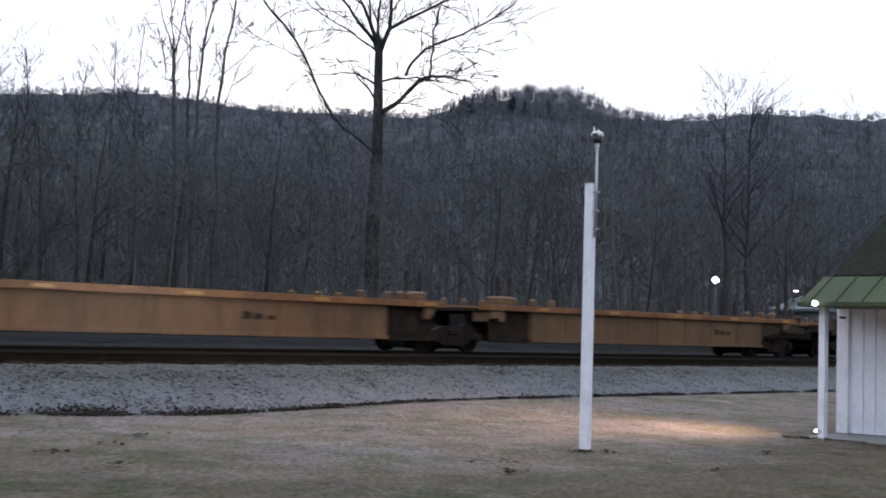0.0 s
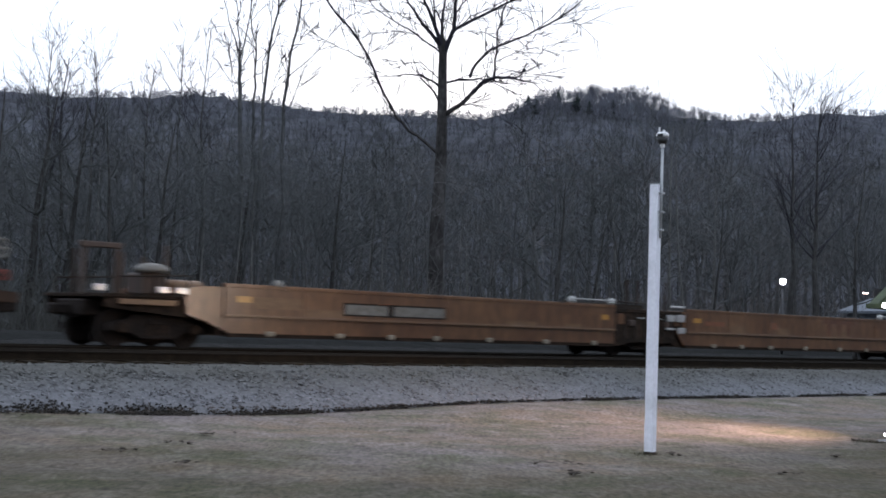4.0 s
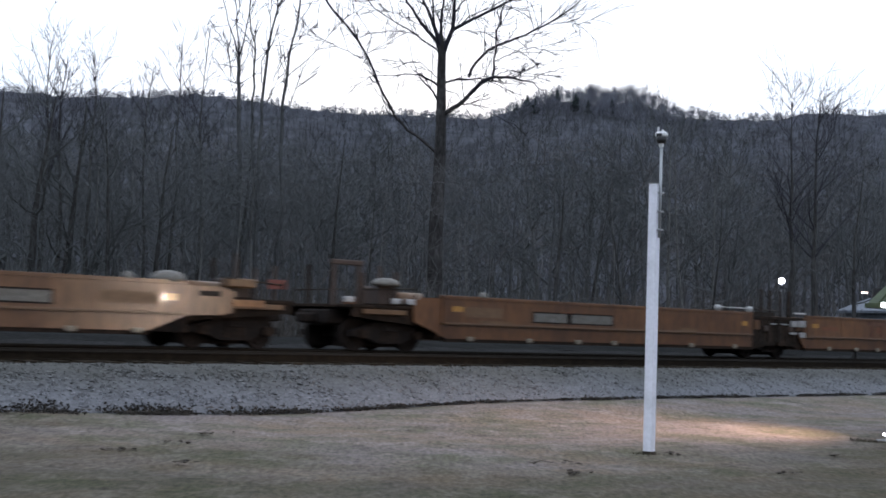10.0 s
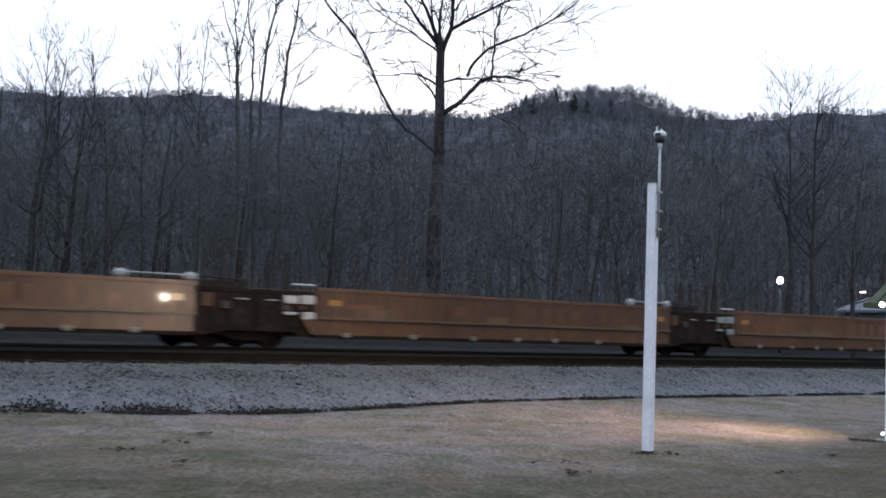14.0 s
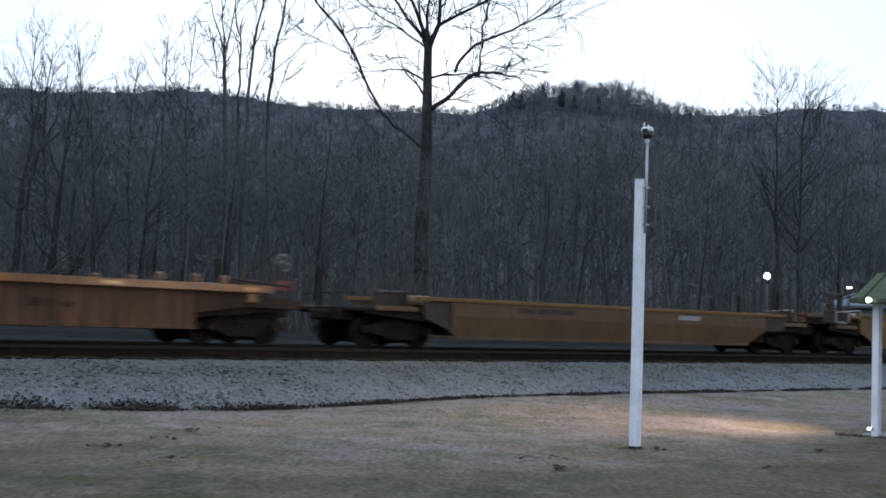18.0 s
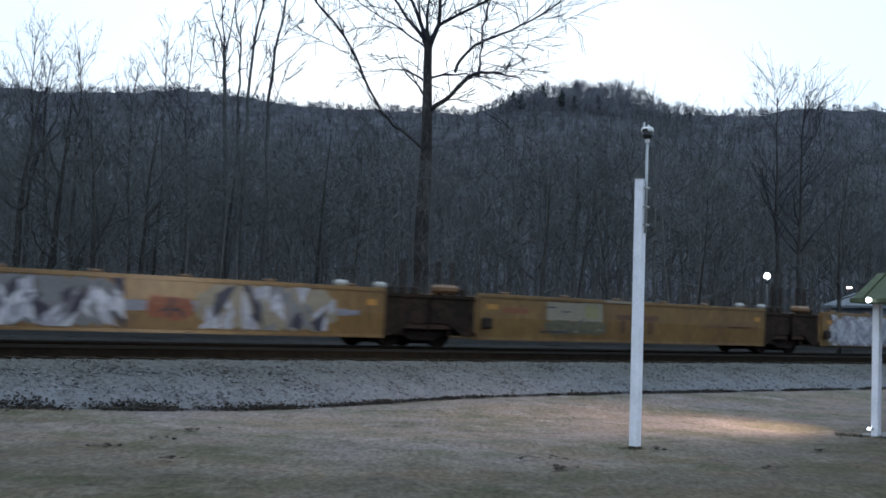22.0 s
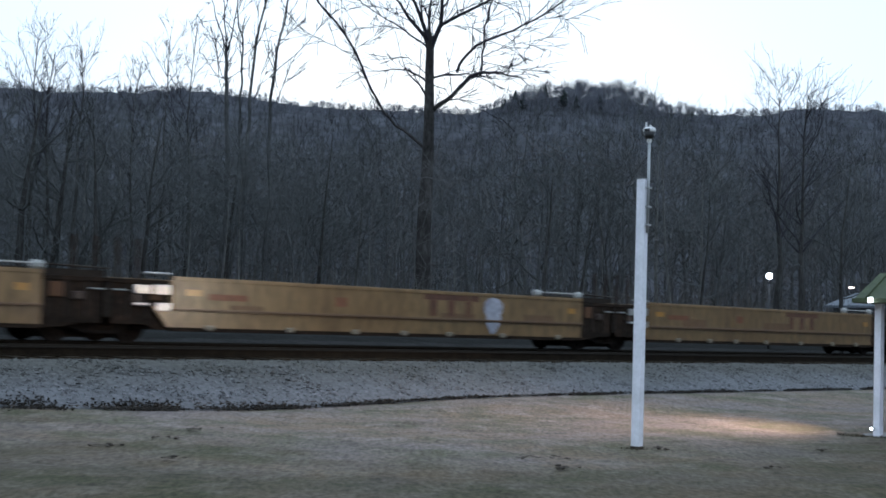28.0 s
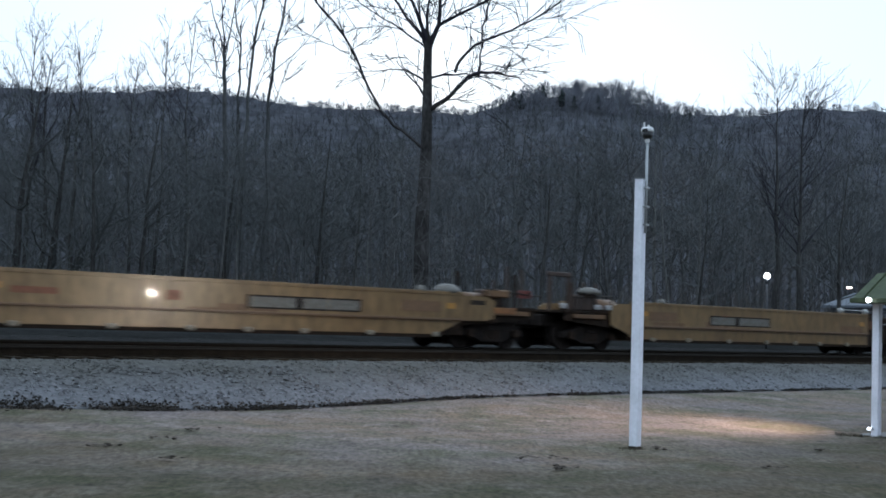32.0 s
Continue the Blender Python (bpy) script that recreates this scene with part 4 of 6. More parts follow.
def understory():
    """Fine arching twigs that fill the wood between its trunks."""
    r_ = random.Random(19)
    lines = []
    for k in range(14000):
        a = 21 + 51 * r_.random()
        d = 54 + 62 * r_.random() ** 0.9
        x, y = d * math.cos(radians(a)), d * math.sin(radians(a))
        if y < 37:
            continue
        if 38 < a < 47 and r_.random() < 0.6:
            continue
        top = 1.6 + d * math.tan(radians(ridge(a) - 1.2))
        z = r_.random() ** 0.8 * top * 0.92
        way = Vector((r_.gauss(0, 1), r_.gauss(0, 1), r_.gauss(0.35, 0.6))).normalized()
        p, ln = Vector((x, y, z)), r_.uniform(0.9, 2.4)
        mid = p + way * ln * 0.5 + Vector((0, 0, r_.uniform(-0.1, 0.35)))
        tip = p + way * ln + Vector((r_.gauss(0, 0.2), r_.gauss(0, 0.2), r_.uniform(-0.2, 0.5)))
        lines.append([(p, 0.016), (mid, 0.012), (tip, 0.006)])
        lines.append([(mid, 0.01), (mid + Vector((r_.gauss(0, 0.5), r_.gauss(0, 0.5), r_.uniform(0, 0.8))), 0.005)])
    tagged(new("understory", tubes("understory", lines, M_BRUSH)), "fine bare twigs filling the wood between its trunks", "undergrowth", kind="stuff")


understory()


def pines():
    """Dark evergreens among the bare crowns of the knoll: bearing, height, width."""
    r_ = np.random.default_rng(5)
    for a, h, w0 in ((44.6, 7, 2.4), (44.15, 9.5, 3.4), (43.8, 8, 2.6), (42.9, 9.5, 2.6), (42.1, 8.5, 3.0), (41.56, 7, 2.0), (40.57, 7.5, 1.8), (39.64, 7, 1.7), (36.72, 5.5, 1.5), (37.6, 4.5, 1.3)):
        r = 578 + 12 * r_.random()
        x, y, z = r * math.cos(radians(a)), r * math.sin(radians(a)), hill_z(a, r) - 0.3
        crown = bmesh.new()
        for j in range(16):
            f = j / 15
            w = w0 * (1.02 - f) ** 0.7 * r_.uniform(0.7, 1.15)
            dx, dy, c = r_.normal(0, 0.25 * w), r_.normal(0, 0.25 * w), h * (0.18 + 0.78 * f)
            rod(crown, (dx, dy, c - 0.05 * h), (dx * 0.5, dy * 0.5, c + 0.11 * h), w * 0.75, w * 0.12, 7)
        t = thing("pine_tree", "small dark evergreen on the far ridge", "tree", (x, y, z), "evergreens on the ridge")
        part("trunk", rod(bmesh.new(), (0, 0, -0.5), (0, 0, h * 0.6), 0.22, 0.1, 5), M_BARK, t)
        part("crown", crown, M_EVERGREEN, t)


pines()


# ---- railway tracks ----
tie_mesh = mesh_of("tie", boxed(-0.115, 0.115, -1.3, 1.3, -0.18, 0.0, bevel=0.012), M_TIE)


def railway(y, label):
    t = tagged(thing("railway_track", label, "railway track", (0, y, 0)), kind="structure")
    for side in (-0.7175, 0.7175):
        bm = bmesh.new()
        box(bm, -150, 300, side - 0.07, side + 0.07, RAIL_Z - 0.172, RAIL_Z - 0.15)
        box(bm, -150, 300, side - 0.011, side + 0.011, RAIL_Z - 0.15, RAIL_Z - 0.04)
        rail = part("rail", bm, M_RAIL, t, "rust brown steel rail")
        part("rail_head", boxed(-150, 300, side - 0.035, side + 0.035, RAIL_Z - 0.04, RAIL_Z, bevel=0.008), M_RAILTOP, rail, "dull brown running surface")
    r_ = random.Random(int(y))
    for k in range(170):
        piece("tie", tie_mesh, t, pose(-6 + 0.51 * k + r_.uniform(-0.02, 0.02), r_.uniform(-0.05, 0.05), RAIL_Z - 0.174 + r_.uniform(-0.01, 0.005), 0, 0, r_.uniform(-1, 1)))


railway(TRACK_Y[0], "empty rusty railway track on timber ties")
railway(TRACK_Y[1], "railway track carrying the freight train")


# ---- post with the weather camera ----
def white_post():
    t = thing("white_post", "square white wooden post standing on the lawn", "post", (*POST, 0), turn=10.7)
    part("shaft", boxed(-0.063, 0.063, -0.063, 0.063, -0.05, 3.7, bevel=0.008), M_WHITE, t)
    part("cap", boxed(-0.066, 0.066, -0.066, 0.066, 3.7, 3.713), M_GALV, t, "thin grey metal cap")
    part("conduit", rod(bmesh.new(), (-0.005, -0.088, 2.96), (-0.005, -0.088, 4.25), 0.02), M_GALV, t, "slim grey conduit pipe", True)
    for z in (3.06, 3.31, 3.57):
        part("clamp", boxed(-0.04, 0.055, -0.118, -0.061, z, z + 0.025, bevel=0.004), M_GALV, t)
    part("foot_flashing", boxed(-0.067, 0.067, -0.067, 0.067, -0.02, 0.05, bevel=0.004), M_DEADLEAF, t, "soil stained foot of the post")
    head = part("camera_housing", boxed(-0.075, 0.065, -0.165, -0.01, 4.34, 4.425, bevel=0.028), M_PLASTIC, t, "white plastic housing")
    part("window", boxed(-0.083, -0.074, -0.13, -0.045, 4.355, 4.395, bevel=0.003), M_BLACK, head)
    part("base_dome", rod(bmesh.new(), (-0.005, -0.088, 4.26), (-0.005, -0.088, 4.35), 0.05, 0.088, 14), M_BLACK, t, "black dome below the housing", True)
    part("collar", rod(bmesh.new(), (-0.005, -0.088, 4.21), (-0.005, -0.088, 4.265), 0.03, 0.034, 10), M_PLASTIC, t)
    part("aerial", rod(bmesh.new(), (-0.05, -0.06, 4.42), (-0.05, -0.06, 4.485), 0.013), M_PLASTIC, t)
    part("aerial", rod(bmesh.new(), (0.02, -0.09, 4.42), (0.02, -0.09, 4.455), 0.018), M_PLASTIC, t)


white_post()


# ---- shelter with green roof ----
def shelter():
    t = thing("shelter", "small white boarded station shelter with green metal roof", "building", (22.1, 11.72, 0))
    # walls: the front faces -x, the track side faces +y
    part("wall", boxed(-0.45, -0.33, -7.0, 0.0, 0.05, 2.45), M_WHITE, t, "white vertical boards")
    part("wall", boxed(-0.33, 4.5, -0.12, 0.0, 0.05, 2.45), M_WHITE, t, "white vertical boards")
    part("wall", boxed(4.38, 4.5, -7.0, -0.12, 0.05, 2.45), M_WHITE, t)
    part("wall", boxed(-0.33, 4.38, -7.0, -6.88, 0.05, 2.45), M_WHITE, t)
    board = mesh_of("board", boxed(-0.472, -0.452, -0.1, 0.1, 0.06, 2.4, bevel=0.005), M_WHITE)
    for k in range(30):
        piece("board", board, t, pose(0, -0.33 - 0.222 * k, 0))
    part("corner_board", boxed(-0.52, -0.28, -0.17, 0.05, 0.05, 2.4, bevel=0.006), M_WHITE, t)
    part("number_bar", boxed(-0.528, -0.52, -0.12, 0.0, 2.02, 2.06), M_BLACK, t)
    part("floor_slab", boxed(-1.62, 5.2, -7.6, 0.0, -0.2, 0.04, bevel=0.02), M_CONCRETE, t, "grey concrete slab")
    for y in (-0.28, -3.4, -6.6):
        part("porch_post", boxed(-1.625, -1.505, y - 0.06, y + 0.06, 0.0, 2.2, bevel=0.008), M_WHITE, t, "square white porch post")
    part("beam", boxed(-1.66, -1.46, -7.4, -0.1, 2.2, 2.3), M_WHITE, t)
    # roof: low skirt all round, steeper top
    low, mid, top = (-1.9, 5.6, -8.2, 0.02, 2.24), (-1.1, 4.8, -7.8, -0.02, 2.72), (0.2, 3.6, -6.6, -0.95, 4.3)

    def hip(bm, a, b, thick):
        va = [bm.verts.new((x, y, a[4])) for x, y in ((a[0], a[2]), (a[1], a[2]), (a[1], a[3]), (a[0], a[3]))]
        vb = [bm.verts.new((x, y, b[4])) for x, y in ((b[0], b[2]), (b[1], b[2]), (b[1], b[3]), (b[0], b[3]))]
        vc = [bm.verts.new((v.co.x, v.co.y, v.co.z - thick)) for v in va]
        for k in range(4):
            j = (k + 1) % 4
            bm.faces.new((va[k], va[j], vb[j], vb[k]))
            bm.faces.new((vc[k], vc[j], va[j], va[k]))
        bm.faces.new(vb)
        bm.faces.new(vc[::-1])
        bmesh.ops.recalc_face_normals(bm, faces=bm.faces)
        return bm

    skirt = part("roof_skirt", hip(bmesh.new(), low, mid, 0.05), M_ROOF, t, "faded green metal roof sheets")
    part("roof_top", hip(bmesh.new(), (-1.06, 4.75, -7.7, -0.16, 2.76), top, 0.05), M_SHINGLE, t, "very dark green upper roof")
    for k in range(16):
        y0 = -0.18 - 0.46 * k
        end = 1.0
        part("seam", rod(bmesh.new(), (-1.9, y0, 2.255), (-1.9 + 0.8 * end, y0, 2.255 + 0.48 * end), 0.012, 0.012, 5), M_ROOF, skirt)
    part("fascia", boxed(-1.93, -1.9, -8.2, 0.02, 2.2, 2.27), M_ROOF, t)
    return t


shelter()


def small_light(name, label, place, size, material, mount):
    t = thing(name, label, "light", place)
    bm = bmesh.new()
    bmesh.ops.create_uvsphere(bm, u_segments=14, v_segments=8, radius=size)
    part("bulb", bm, material, t, "", True)
    part("bracket", mount, M_GALV, t)
    return t


small_light("porch_light", "small bright white light on the shelter roof's edge", (20.12, 11.37, 2.24), 0.045, M_LAMPSMALL, boxed(0.0, 0.055, -0.03, 0.03, -0.02, 0.02))
small_light("step_light", "small white light at the foot of a porch post", (20.42, 11.5, 0.14), 0.024, M_LAMPSMALL, boxed(0.0, 0.08, -0.05, 0.0, -0.02, 0.02))
fl = thing("flood_light", "twin warm floodlight under the shelter's eave", "light", (24.0, 11.85, 2.34))
part("housing", boxed(-0.12, 0.12, 0.0, 0.1, 0.0, 0.16, bevel=0.01), M_GALV, fl)
part("housing", boxed(-2.22, -1.98, 0.0, 0.28, 0.0, 0.16, bevel=0.01), M_GALV, fl)
# unseen plate added to stop the grass lamp from lighting the train
beam_block = bmesh.new()
for k in range(15):
    a, b = radians(40 + 11 * k), radians(51 + 11 * k)
    ring = [beam_block.verts.new((-2.1 + r * math.cos(w), 0.45 + r * math.sin(w), z)) for w, z in ((a, 0.03), (b, 0.03), (b, 0.24), (a, 0.24)) for r in (0.26,)]
    beam_block.faces.new(ring)
bmesh.ops.remove_doubles(beam_block, verts=beam_block.verts, dist=0.001)
bmesh.ops.solidify(beam_block, geom=beam_block.faces[:], thickness=0.008)
part("beam_block", beam_block, M_BLACK, fl, "added unseen curved plate that keeps the lamp's throw off the train")
part("beam_block_arm", boxed(-2.14, -2.06, 0.26, 0.47, 0.21, 0.235), M_GALV, fl)
part("conduit", rod(bmesh.new(), (-2.0, -0.05, 0.08), (-0.1, -0.05, 0.08), 0.015, 0.015, 6), M_GALV, fl)


def lamp_post(place, height, label, size):
    t = thing("lamp_post", label, "street lamp", place)
    part("pole", rod(bmesh.new(), (0, 0, -0.1), (0, 0, height - 0.1), 0.06, 0.045, 10), M_POLE, t, "", True)
    part("collar", rod(bmesh.new(), (0, 0, height - 0.3), (0, 0, height - 0.2), 0.07, 0.09, 12), M_POLE, t)
    bm = bmesh.new()
    bmesh.ops.create_uvsphere(bm, u_segments=20, v_segments=12, radius=size)
    bmesh.ops.translate(bm, verts=bm.verts, vec=(0, 0, height))
    part("globe", bm, M_LAMPCOOL, t, "glowing white globe", True)


lamp_post((46.14, 30.5, 1.0), 2.98, "lamp post with a glowing white globe beyond the rails", 0.118)


def pale_shed(x, y):
    t = thing("shed", "pale blue-grey shed with a lit lamp beyond the rails", "building", (x, y, 0), turn=-10)
    part("wall", boxed(2.3, 6.4, 0.0, 2.6, -0.1, 3.1), M_SHED, t, "pale blue-grey boards")
    for k in range(3):
        part("window", boxed(3.0 + 1.15 * k, 3.6 + 1.15 * k, -0.03, -0.002, 1.7, 2.6, bevel=0.01), M_BLACK, t)
    part("roof", prism(bmesh.new(), [(2.0, 3.08), (6.7, 3.08), (6.7, 3.2), (4.4, 3.9), (2.0, 3.2)], -0.3, 2.9), M_SHED, t, "pale weathered gable roof")
    part("lamp_head", boxed(0.12, 0.44, -0.3, -0.2, 3.94, 4.0, bevel=0.02), M_LAMPWARM, t, "glowing pinkish white lamp")
    part("lamp_arm", rod(bmesh.new(), (0.4, -0.25, 3.98), (2.6, 0.1, 3.2), 0.03), M_POLE, t)


pale_shed(56.6, 33.4)


# dead leaf clumps lying on the lawn
r_ = np.random.default_rng(77)
lc = []
for x, y, n_ in ((8.4, 13.3, 9), (8.4, 14.9, 10), (10.7, 16.5, 7), (11.8, 10.5, 10), (12.3, 11.5, 7), (12.6, 11.35, 5), (14.2, 9.2, 8), (15.0, 11.6, 7), (17.1, 10.4, 8), (9.6, 15.6, 6)):
    for _ in range(n_):
        lc.append((x + r_.normal(0, 0.11), y + r_.normal(0, 0.09), lawn_z(y) + 0.02 + 0.02 * r_.random()))
for k in range(120):
    x = 8 + 9 * r_.random() ** 1.3
    lc.append((x, 19.6 - 0.9 * r_.random() ** 2, 0.17 + 0.02 * r_.random()))
lm = scatter_mesh("dead_leaves", lc, OCTA, OCTA_F, np.stack([0.028 + 0.025 * r_.random(len(lc)), 0.028 + 0.025 * r_.random(len(lc)), 0.006 + 0.01 * r_.random(len(lc))], 1), r_.random(len(lc)) * 6.28, M_DEADLEAF, 0.3)
tagged(new("dead_leaves", lm), "small dark clumps of dead leaves on the lawn", "dead leaves", kind="stuff")


# ---- freight train of empty well cars ----
TRAIN_Y, SPEED = 27.5, 13.7
# kind, where its well begins and ends along the train, whether each end is shared (a) or coupled (c)
UNITS = [
    ("flange", -8.5, 4.4, "c", "a"), ("flange", 10.0, 24.2, "a", "a"), ("flange", 29.9, 42.4, "a", "c"),
    ("flange_dark", 50.3, 64.1, "c", "c"),
    ("ridge", 71.9, 85.5, "c", "a"), ("ridge", 88.9, 102.4, "a", "a"), ("ridge", 105.9, 119.4, "a", "a"), ("ridge", 122.8, 136.3, "a", "a"), ("ridge", 139.5, 153.2, "a", "c"),
    ("ridge", 160.85, 174.7, "c", "a"), ("ridge", 177.9, 191.4, "a", "a"), ("ridge", 194.8, 208.2, "a", "a"), ("ridge", 211.6, 225.2, "a", "a"), ("ridge", 228.6, 242.0, "a", "c"),
    ("flange_rust", 249.9, 263.4, "c", "c"),
    ("smooth", 271.3, 285.9, "c", "c"),
    ("graf", 293.1, 306.75, "c", "a"), ("graf", 310.15, 323.75, "a", "a"), ("graf", 327.05, 340.65, "a", "a"), ("graf", 344.2, 357.75, "a", "a"), ("graf", 361.1, 374.7, "a", "c"),
    ("ridge", 382.6, 396.6, "c", "a"), ("ridge", 399.7, 413.4, "a", "a"), ("ridge", 416.5, 429.7, "a", "a"), ("ridge", 433.0, 446.6, "a", "a"), ("ridge", 449.8, 463.5, "a", "c"),
    ("ridge", 470.6, 484.4, "c", "a"), ("ridge", 487.6, 501.2, "a", "a"), ("ridge", 504.4, 518.0, "a", "a"),
]
LABELS = {"flange": "orange-tan empty well car with a wide top flange and ribbed sides", "flange_dark": "dark rust-brown empty well car with a wide orange top flange", "flange_rust": "rust-streaked brown empty well car with a wide orange top flange",
          "ridge": "faded yellow empty container well car with a ridge along its side", "smooth": "smooth orange-brown empty well car with amber reflectors",
          "graf": "faded yellow empty well car covered in spray paint"}
PAINT = {"flange": M_TANPAINT, "flange_dark": M_DARKRUST, "flange_rust": M_RUSTPAINT, "ridge": M_YELLOW, "smooth": M_ORANGE, "graf": M_OCHRE}
TOP = {"flange": 1.39, "flange_dark": 1.39, "flange_rust": 1.39, "ridge": 1.5, "smooth": 1.33, "graf": 1.5}
moving = []


CREASE_Z, CREASE_IN = 0.86, 0.045


def creased(bm, s=-1):
    """Below the crease the side leans inward to the bottom chord."""
    bmesh.ops.bisect_plane(bm, geom=list(bm.verts) + list(bm.edges) + list(bm.faces), plane_co=(0, 0, CREASE_Z), plane_no=(0, 0, 1), dist=0.0005)
    for v in bm.verts:
        if v.co.z < CREASE_Z:
            v.co.y -= s * CREASE_IN * (CREASE_Z - v.co.z) / (CREASE_Z - 0.3)
    return bm


def dome(x, y, z, rx, ry, rz):
    bm = bmesh.new()
    bmesh.ops.create_uvsphere(bm, u_segments=14, v_segments=8, radius=1.0)
    for v in bm.verts:
        v.co = Vector((x + rx * v.co.x, y + ry * v.co.y, z + rz * max(v.co.z, -0.3)))
    return bm


def hoop(x, y, z, radius, thick, n=16, m=6):
    """A closed round rim standing across the track."""
    bm = bmesh.new()
    rings = [[bm.verts.new((x + (radius + thick * math.cos(b)) * math.cos(a), y + thick * math.sin(b), z + (radius + thick * math.cos(b)) * math.sin(a)))
              for b in (2 * math.pi * i / m for i in range(m))] for a in (2 * math.pi * j / n for j in range(n))]
    for j in range(n):
        for i in range(m):
            bm.faces.new((rings[j][i], rings[j][(i + 1) % m], rings[(j + 1) % n][(i + 1) % m], rings[(j + 1) % n][i]))
    bmesh.ops.recalc_face_normals(bm, faces=bm.faces)
    return bm


def well_car(kind, u0, u1, left, right):
    hx, paint, top = (u1 - u0) / 2, PAINT[kind], TOP[kind]
    if kind == "ridge" and u0 < 250:
        paint = M_RUSTYELLOW if u0 < 156 else M_DEEPYELLOW
    t = thing("well_car", LABELS[kind], "rail car", ((u0 + u1) / 2, TRAIN_Y, RAIL_Z), "well cars of the train")
    for s in (-1, 1):
        def slab(a, b, z0, z1, x0=-hx, x1=hx, bevel=0.006):
            return boxed(x0, x1, min(s * a, s * b), max(s * a, s * b), z0, z1, bevel=bevel)

        # lower corners are cut away on the slant where the end is coupled
        base = 0.37 if kind == "ridge" else 0.31
        cl, cr = (0.15 if left == "c" else 0.0), (0.95 if right == "c" else 0.0)
        low = [(-hx, base + (0.45 - base) * (cl > 0)), (-hx + cl, base), (hx - cr, base), (hx, base + (0.74 - base) * (cr > 0))]
        if kind.startswith("flange"):
            part("side_panel", slab(1.4, 1.44, 0.41, top - 0.12), paint, t)
            part("top_flange", slab(1.2, 1.6, top - 0.17, top, -hx - 2.0, hx + 2.0), M_FLANGE, t, "orange painted top flange")
            for x in (-hx - 0.75, -hx + 0.1, -hx + 0.95, hx - 0.95, hx, hx + 0.75):
                part("cleat", slab(1.32, 1.5, top - 0.01, top + 0.2, x - 0.09, x + 0.09, 0.04), M_TANPAINT, t, "tan worn cleat")
            for x in (-hx - 1.65, hx + 1.45):
                part("hanger", slab(1.4, 1.56, top - 0.42, top - 0.17, x - 0.17, x + 0.17, 0.03), M_TANPAINT, t, "tan step hanger")
            part("bottom_chord", slab(1.36, 1.5, 0.34, 0.43), paint, t)
            rib = mesh_of("rib", slab(1.44, 1.46, 0.43, top - 0.17, -0.03, 0.03, 0.005), paint)
            for k in range(9):
                piece("rib", rib, t, pose(-hx + 0.05 + (2 * hx - 0.1) * k / 8, 0, 0))
            mark = mesh_of("reflector", slab(1.598, 1.604, top - 0.13, top - 0.05, -0.24, 0.24, 0.002), M_REFLECT)
            for k in range(5):
                piece("reflector", mark, t, pose(-hx + 0.4 + (2 * hx + 1.0) * k / 4, 0, 0))
        elif kind == "ridge":
            part("side_panel", slab(1.46, 1.5, 0.77, top - 0.08), paint, t)
            part("lower_panel", prism(bmesh.new(), low + [(hx, 0.75), (-hx, 0.75)], s * 1.44, s * 1.475), paint, t)
            # the ledge's browner colour stands in for the shadow line along it
            part("ridge", slab(1.44, 1.55, 0.735, 0.79), M_ORANGE, t, "ledge along the side, its shadow line put in as brown")
            part("top_chord", slab(1.38, 1.52, top - 0.09, top), paint, t)
            # the chord's dark brown stands in for shade under the side
            part("bottom_chord", slab(1.3, 1.46, 0.28, 0.37, -hx + cl, hx - cr), M_BROWNSTEEL, t, "bottom chord, darkened for its shaded underside")
            seam = mesh_of("seam", slab(1.5, 1.508, 0.79, top - 0.1, -0.02, 0.02, 0.002), paint)
            for k in range(1, 6):
                piece("seam", seam, t, pose(-hx + 2 * hx * k / 6, 0, 0))
            guide = mesh_of("guide", slab(1.46, 1.53, 0.31, 0.43, -0.11, 0.11, 0.02), M_PAINT_PALE)
            for k in range(7):
                piece("guide", guide, t, pose(-hx + 1.2 + (2 * hx - 2.4) * k / 6 + 0.3 * math.sin(5 * k + u0), 0, 0))
        else:
            bm = prism(bmesh.new(), low + [(hx, top - 0.08), (-hx, top - 0.08)], s * 1.455, s * 1.5)
            part("side_panel", creased(bm, s), paint, t)
            part("top_chord", slab(1.38, 1.53, top - 0.1, top, -hx - (1.2 if left == "c" else 0), hx + (1.2 if right == "c" else 0)), M_BRIGHT if kind == "smooth" else paint, t)
            inset = CREASE_IN
            part("bottom_chord", slab(1.34 - inset, 1.515 - inset, 0.24, 0.31, -hx + cl, hx - cr), M_TAUPE if kind == "graf" and 340 < u0 < 360 else paint, t)
            if kind == "graf":
                guide = mesh_of("guide", slab(1.36, 1.5, top - 0.002, top + 0.07, -0.14, 0.14, 0.02), M_TANPAINT)
                for k in range(6):
                    piece("guide", guide, t, pose(-hx + 1.0 + (2 * hx - 2.0) * k / 5 + 0.25 * math.sin(7 * k + u0), 0, 0))
    for k in range(5):
        part("cross_bearer", boxed(-hx + 1 + (2 * hx - 2) * k / 4 - 0.12, -hx + 1 + (2 * hx - 2) * k / 4 + 0.12, -1.3, 1.3, 0.32, 0.42), M_BROWNSTEEL, t)
